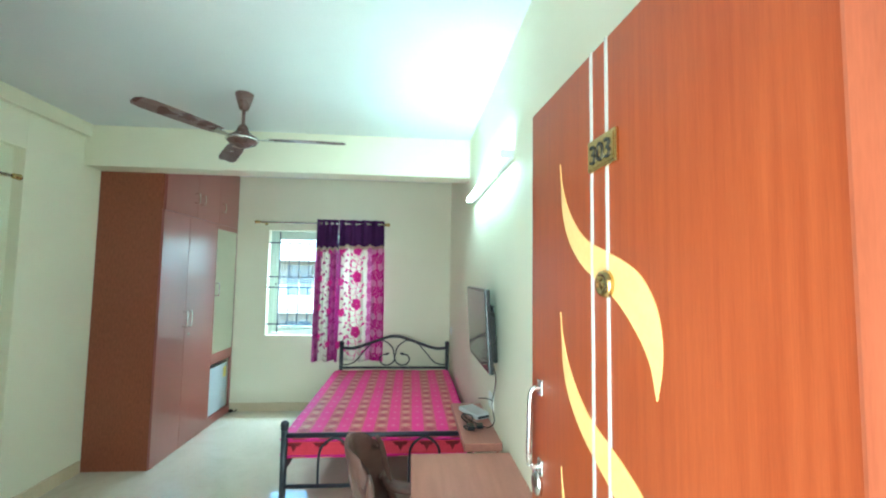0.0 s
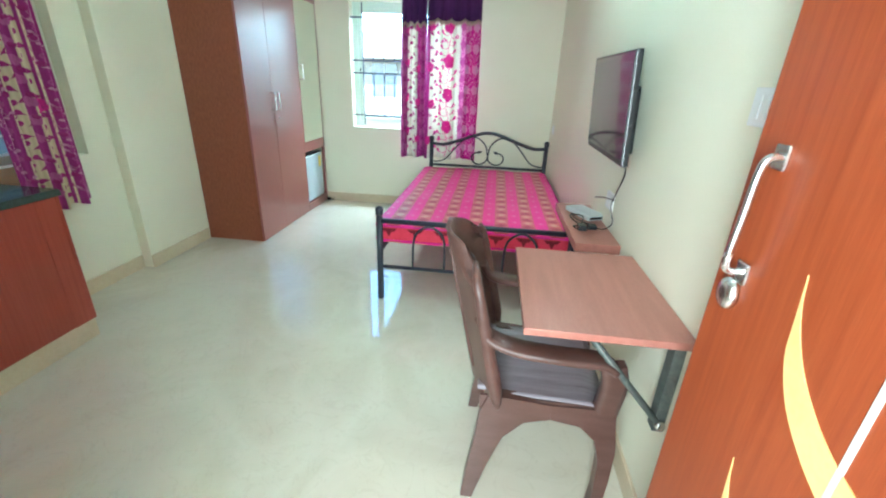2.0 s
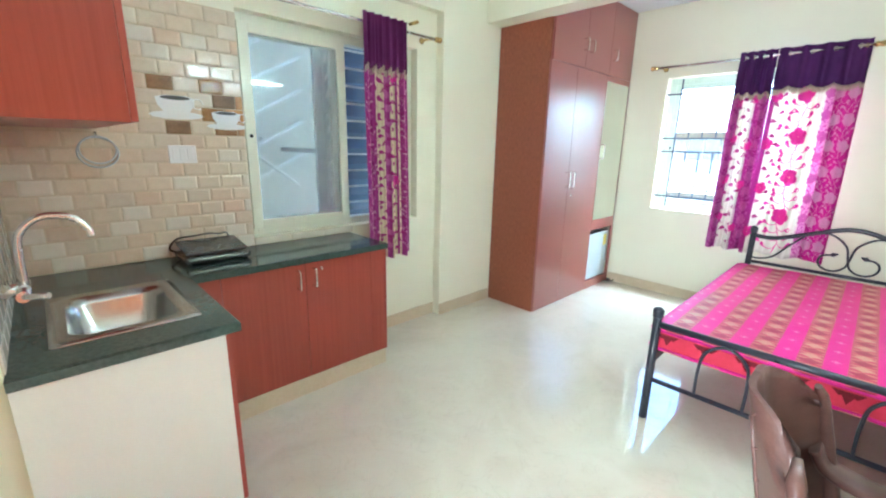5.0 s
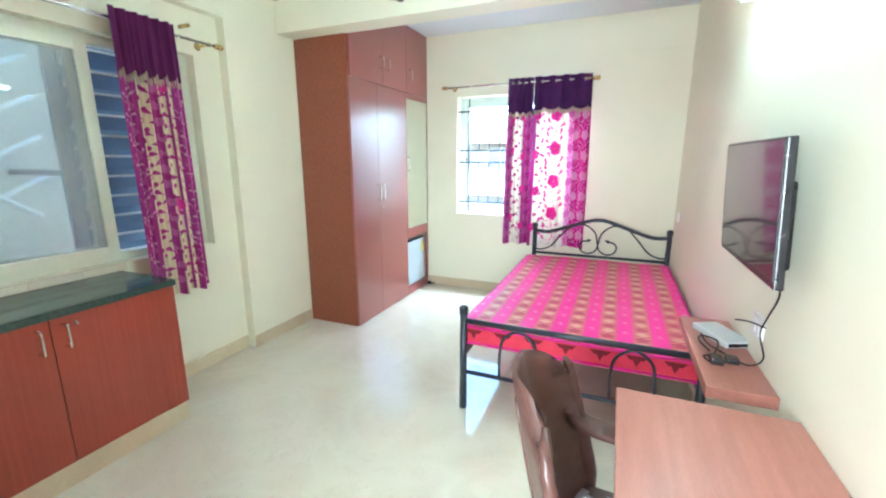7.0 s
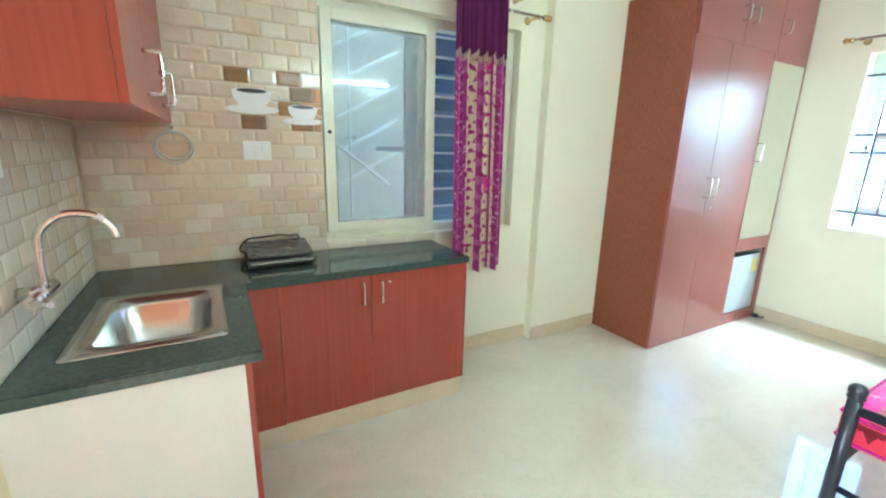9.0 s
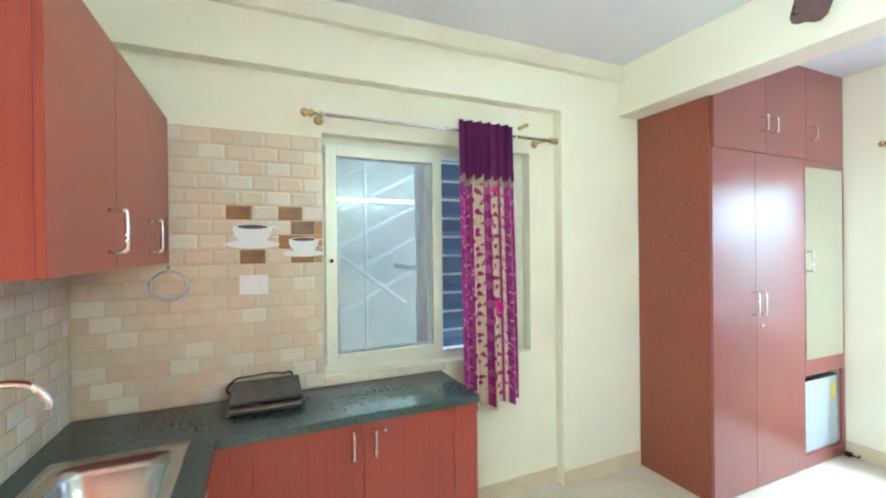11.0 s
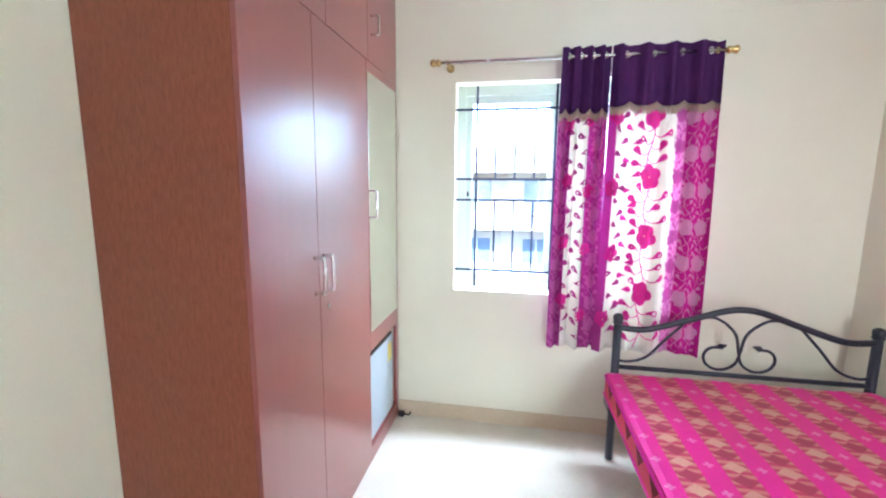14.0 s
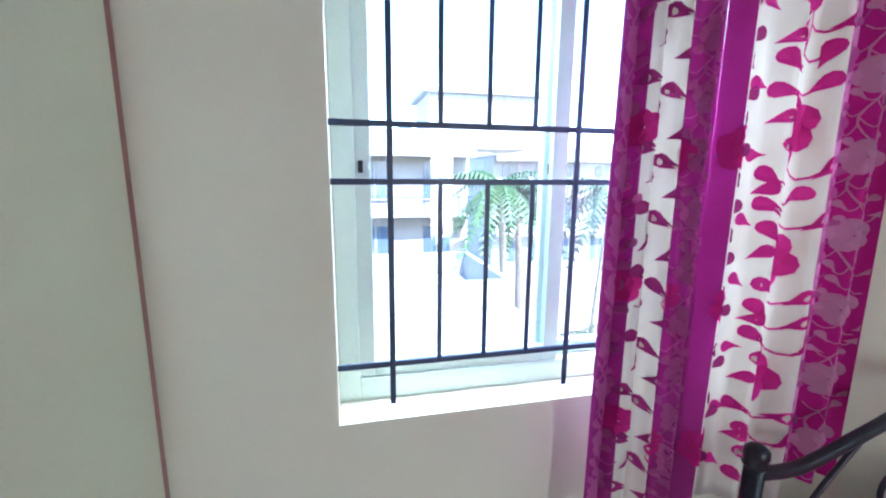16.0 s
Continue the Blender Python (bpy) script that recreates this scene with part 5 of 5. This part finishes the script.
cabw = thing("base_cabinet", (-2.27, 1.73, 0.0), "reddish-brown laminate base cabinet under the worktop", "cabinet")
part("body", box(XW + 0.002, -2.058, 1.18, 2.285, 0.112, 0.824), CAB, cabw)
part("end_panel", box(XW + 0.002, -2.038, 2.2855, 2.302, 0.112, 0.824, 0.001), CAB, cabw)
part("filler", box(-2.0575, -2.04, 1.135, 1.297, 0.112, 0.824, 0.001), CAB, cabw)
part("filler", box(-2.0575, -2.04, 2.182, 2.285, 0.112, 0.824, 0.001), CAB, cabw)
for y0, y1, hy in ((1.299, 1.738, 1.690), (1.741, 2.180, 1.785)):
    d = part("door", box(-2.0575, -2.039, y0, y1, 0.116, 0.822, 0.0015), CAB, cabw)
    bow_handle(d, (-2.039, hy, 0.737), (0, 0, 1), (1, 0, 0), 0.052)
    if hy > 1.75:
        part("lock", lathe([(0.010, 0.0), (0.010, 0.004), (0.004, 0.02)], (-2.039, 1.835, 0.778), "x", 12), CHROME, d)
cabs = thing("base_cabinet", (-1.8, 0.86, 0.0), "white plastered end of the sink counter with brown cabinet front", "cabinet")
bm = box(-1.402, -1.377, 0.582, 1.122, 0.0, 0.824, 0.002)
part("end_wall", bm, PANEL, cabs, "white painted end wall")
part("front", box(-2.037, -1.381, 1.1225, 1.14, 0.112, 0.824, 0.001), CAB, cabs)
setting("counter_plinth", box(XW + 0.002, -2.045, 1.141, 2.295, 0.0, 0.111, 0.001), SKIRT, "beige tiled plinth under the kitchen cabinet", "plinth")
setting("skirting_counter", box(-1.3765, -1.366, 0.56, 1.135, 0.0, 0.1, 0.002), SKIRT, "low glossy beige tile skirting at the counter end", "skirting")

up = thing("wall_cabinet", (-1.88, 0.76, 1.53), "reddish-brown laminate wall cabinet above the sink", "cabinet")
part("body", box(XW + 0.012, -1.30, 0.592, 0.932, 1.528, 2.19, 0.001), CAB, up)
for x0, x1, hx in ((-1.30, -1.735, -1.665), (-1.738, -2.21, -2.115)):
    d = part("door", box(x1, x0, 0.9325, 0.95, 1.53, 2.188, 0.0015), CAB, up)
    bow_handle(d, (hx, 0.95, 1.64), (0, 0, 1), (0, 1, 0), 0.058)
part("filler", box(XW + 0.012, -2.213, 0.9325, 0.949, 1.53, 2.188, 0.001), CAB, up)

stove = thing("gas_stove", (-2.33, 1.37, CT), "dark brown enamelled countertop stove with folded lid", "stove")
part("tray", box(-2.45, -2.215, 1.195, 1.515, CT + 0.012, CT + 0.042, 0.008), STOVE, stove)
bm = box(-2.455, -2.235, 1.205, 1.505, CT + 0.047, CT + 0.062, 0.005)
for v in bm.verts:
    v.co.z += 0.03 * (-2.215 - v.co.x) / 0.235
part("lid", bm, STOVE, stove)
part("trim", box(-2.216, -2.211, 1.21, 1.50, CT + 0.026, CT + 0.036, 0.001), STEEL, stove)
for x, y in ((-2.42, 1.22), (-2.24, 1.22), (-2.42, 1.49), (-2.24, 1.49)):
    part("foot", lathe([(0.012, 0), (0.010, 0.013)], (x, y, CT)), PLASTIC, stove)
part("hose", tube(curve_pts([(-2.44, 1.22, CT + 0.03), (-2.47, 1.18, CT + 0.05), (-2.475, 1.22, CT + 0.10), (-2.46, 1.30, CT + 0.11), (-2.46, 1.38, CT + 0.115), (-2.465, 1.43, CT + 0.105), (-2.46, 1.47, CT + 0.105), (-2.45, 1.49, CT + 0.03)], 5), 0.005, 6), PLASTIC, stove)
ring = thing("cable_loop", (XW + 0.02, 0.95, 1.42), "coiled pale cable hanging on the kitchen tiles", "cable")
for r, o in ((0.078, 0.0), (0.070, 0.012)):
    part("loop", tube([(XW + 0.022 + o, 0.95 + r * math.cos(k * 0.2618), 1.42 + o + 0.9 * r * math.sin(k * 0.2618)) for k in range(24)], 0.004, 6, True), GREYBOX, ring)
part("hook", tube([(XW + 0.01, 0.95, 1.51), (XW + 0.035, 0.95, 1.505), (XW + 0.035, 0.95, 1.515)], 0.004, 6), CHROME, ring)

# ---- outside the north window ----
setting("ground", box(-400, 400, 6.5, 900, -8.3, -8.0), EARTH, "dry open ground below the building", "ground")


def far_house(x0, x1, y0, depth, storeys, top_z, base_z, wall, label):
    ob = thing("house", ((x0 + x1) / 2, y0, base_z), label, "building")
    fl = (top_z - base_z) / storeys
    part("wall", box(x0, x1, y0 + 1.2, y0 + depth, base_z, top_z), wall, ob)
    part("parapet", box(x0 - 0.2, x1 + 0.2, y0 - 0.1, y0 + 0.1, top_z - 0.5, top_z + 0.9, 0.03), HOUSE_WHITE, ob)
    part("roof", box(x0 - 0.2, x1 + 0.2, y0 + 0.1, y0 + depth, top_z, top_z + 0.25), CONCRETE, ob)
    n = max(2, int((x1 - x0) / 3.2))
    for s in range(storeys):
        z = base_z + fl * s
        b = part("balcony", box(x0, x1, y0, y0 + 1.2, z - 0.12, z + 0.06), HOUSE_WHITE, ob)
        part("balustrade", box(x0, x0 + (x1 - x0) * 0.72, y0 - 0.05, y0 + 0.08, z + 0.06, z + 1.0, 0.02), HOUSE_WHITE, b)
        k2 = x0 + (x1 - x0) * 0.72
        for k in range(12):
            xx = k2 + (x1 - k2) * (k + 0.5) / 12
            part("baluster", box(xx - 0.03, xx + 0.03, y0, y0 + 0.05, z + 0.06, z + 0.95), NAVY, b)
        part("handrail", box(k2, x1, y0 - 0.02, y0 + 0.06, z + 0.95, z + 1.02), NAVY, b)
        for k in range(n):
            cx = x0 + (x1 - x0) * (k + 0.5) / n
            w = part("window", box(cx - 0.8, cx + 0.8, y0 + 1.14, y0 + 1.199, z + 0.85, z + fl - 0.75), DARK_PANE, ob)
            part("window_frame", box(cx - 0.04, cx + 0.04, y0 + 1.10, y0 + 1.139, z + 0.85, z + fl - 0.75), HOUSE_WHITE, w)
            part("sill", box(cx - 0.9, cx + 0.9, y0 + 1.05, y0 + 1.199, z + 0.76, z + 0.84), HOUSE_WHITE, w)
    return ob


H1 = far_house(-16, 5.4, 27.0, 10, 3, 3.0, -8.0, HOUSE_TAN, "white and tan three-storey house with balconies")
part("stair_head", box(3.7, 11.0, 31.0, 36.0, 3.25, 6.6), CONCRETE, H1)
part("stair_head_roof", box(3.3, 11.4, 30.6, 36.4, 6.6, 6.9), HOUSE_WHITE, H1)
part("water_tank", lathe([(0.5, 0), (0.52, 0.8), (0.3, 1.0), (0.1, 1.05)], (1.9, 29, 3.25)), DARK_PANE, H1)
far_house(12.5, 26, 42.0, 10, 3, 3.4, -8.0, HOUSE_WHITE, "pale house behind the coconut palms")
annex = thing("low_house", (-1.0, 18.0, -8.0), "low white house with a parapet roof terrace", "building")
part("wall", box(-9.0, 3.4, 11.0, 21.0, -8.0, -2.75), HOUSE_WHITE, annex)
part("roof", box(-9.2, 3.6, 10.8, 21.2, -2.75, -2.6), HOUSE_WHITE, annex)
bm = box(-4.5, 3.4, 16.0, 16.2, -2.599, -1.65)
add_box(bm, -4.5, 3.4, 20.8, 21.0, -2.599, -1.65)
add_box(bm, 3.2, 3.4, 16.2, 20.8, -2.599, -1.65)
part("parapet", bm, HOUSE_WHITE, annex)


def palm(x, y, base_z, h, seed):
    rnd = random.Random(seed)
    ob = thing("coconut_palm", (x, y, base_z), "tall coconut palm with feathery drooping fronds", "tree")
    lean = rnd.uniform(-0.6, 0.6)
    pts = [(x + lean * (k / 8) ** 2, y, base_z + h * k / 8) for k in range(9)]
    part("trunk", tube(pts, 0.2, 9, radii=[0.24 - 0.014 * k for k in range(9)]), BARK, ob)
    c = Vector(pts[-1])
    bmq = bmesh.new()
    for k in range(22):
        a = 6.28 * k / 22 + rnd.uniform(-0.2, 0.2)
        rise = rnd.uniform(-0.3, 1.1)
        ln = rnd.uniform(2.4, 3.4)
        dv = Vector((math.cos(a), math.sin(a), 0))
        sd = Vector((-math.sin(a), math.cos(a), 0))
        mid = [c + dv * (ln * t) + Vector((0, 0, rise * ln * t * 0.8 - 1.9 * t * t * (0.7 + 0.2 * ln))) for t in [i / 16 for i in range(17)]]
        for i in range(1, 17):
            for s in (-1, 1):
                lw = 0.75 * math.sin(3.0 * (i / 17) ** 0.7) + 0.1
                p = mid[i]
                q = p + sd * s * lw * 0.8 + dv * 0.25 - Vector((0, 0, 0.45 * lw + rnd.uniform(0, 0.15)))
                e = (mid[i] - mid[i - 1]) * 0.32
                bmq.faces.new([bmq.verts.new(v) for v in (p - e, p + e, q)])
        for i in range(16):
            bmq.faces.new([bmq.verts.new(v) for v in (mid[i] - sd * 0.03, mid[i] + sd * 0.03, mid[i + 1] + sd * 0.02, mid[i + 1] - sd * 0.02)])
    part("crown", bmq, LEAF, ob)


palm(5.7, 22.3, -8.0, 9.2, 1)
palm(9.0, 20.0, -8.0, 9.0, 2)
palm(7.6, 25.0, -8.0, 8.6, 4)
palm(6.6, 15.0, -8.0, 4.2, 9)

# ---- kitchen wall tiles, last ----
TILE = [surface("cream_tile", (0.64, 0.53, 0.38), (0.72, 0.61, 0.46), rough=0.12, scale=7, bump=0.06, piece=0.05),
        surface("peach_tile", (0.64, 0.49, 0.34), (0.71, 0.56, 0.41), rough=0.12, scale=7, bump=0.06, piece=0.05),
        surface("ivory_tile", (0.70, 0.63, 0.50), (0.76, 0.69, 0.57), rough=0.12, scale=7, bump=0.06, piece=0.06),
        surface("brown_tile", (0.17, 0.095, 0.04), (0.30, 0.17, 0.08), rough=0.12, scale=9, bump=0.06, piece=0.2)]
TILE.append(surface("caramel_tile", (0.42, 0.19, 0.06), (0.55, 0.28, 0.11), rough=0.12, scale=9, bump=0.06, piece=0.15))
rt = random.Random(11)


def pick_west(u, v, row, col):
    if u > 1.42 and row in (9, 10, 11):
        return 3 if (row + col) % 2 else 4
    if u > 1.16 and row in (9, 12) and (row + col) % 2:
        return 3
    return rt.choice((0, 0, 0, 1, 2))


grout = setting("backsplash_west", box(XW + 0.0005, XW + 0.003, 0.58, VY0, CT, 2.172), SKIRT, "glossy cream and peach wall tiles with a coffee-cup motif", "tiles")
tiled(grout, "tile", lambda u, v, w: (XW + 0.003 + w, u, v), 0.592, VY0 - 0.002, CT + 0.002, 2.172, 0.118, 0.0725, pick_west, TILE)
strip_base = setting("backsplash_sill", box(XW + 0.0005, XW + 0.003, VY0, 2.34, CT, VZ0), SKIRT, "narrow strip of cream tiles below the kitchen window", "tiles")
tiled(strip_base, "tile", lambda u, v, w: (XW + 0.003 + w, u, v), VY0, 2.34, CT + 0.002, VZ0, 0.236, 0.0725, lambda *a: 2, TILE)
grout = setting("backsplash_south", box(XW, -1.40, 0.5805, 0.583, CT, 1.527), SKIRT, "glossy pale wall tiles behind the sink", "tiles")
tiled(grout, "tile", lambda u, v, w: (u, 0.583 + w, v), XW + 0.012, -1.40, CT + 0.002, 1.527, 0.118, 0.0725, lambda *a: rt.choice((0, 2, 2)), TILE)

motif = thing("tile_motif", (XW + 0.011, 1.4, 1.6), "printed white coffee cups on the kitchen tiles", "tile print")
for cy, cz, k in ((1.30, 1.655, 1.2), (1.54, 1.60, 1.0)):
    o = [(cy + k * a, cz + k * b) for a, b in ((-0.075, 0.036), (-0.07, 0.005), (-0.045, -0.028), (0.045, -0.028), (0.07, 0.005), (0.075, 0.036), (0.04, 0.046), (-0.04, 0.046))]
    part("cup", prism(o, lambda u, v, w: (XW + 0.0108 + w, u, v), 0.0012), WHITEP, motif)
    o = [(cy + k * 0.105 * math.cos(t * 0.5236), cz - k * 0.036 + k * 0.018 * math.sin(t * 0.5236)) for t in range(12)]
    part("saucer", prism(o, lambda u, v, w: (XW + 0.0102 + w, u, v), 0.0005), WHITEP, motif)
    o = [(cy + k * 0.058 * math.cos(t * 0.5236), cz + k * 0.036 + k * 0.009 * math.sin(t * 0.5236)) for t in range(12)]
    part("coffee", prism(o, lambda u, v, w: (XW + 0.0122 + w, u, v), 0.0005), STOVE, motif)
    hp = [(XW + 0.0112, cy + k * (0.085 + 0.022 * math.cos(t * 0.6)), cz + k * (0.015 + 0.022 * math.sin(t * 0.6))) for t in range(10)]
    part("cup_handle", tube(hp, 0.0025, 5), WHITEP, motif)
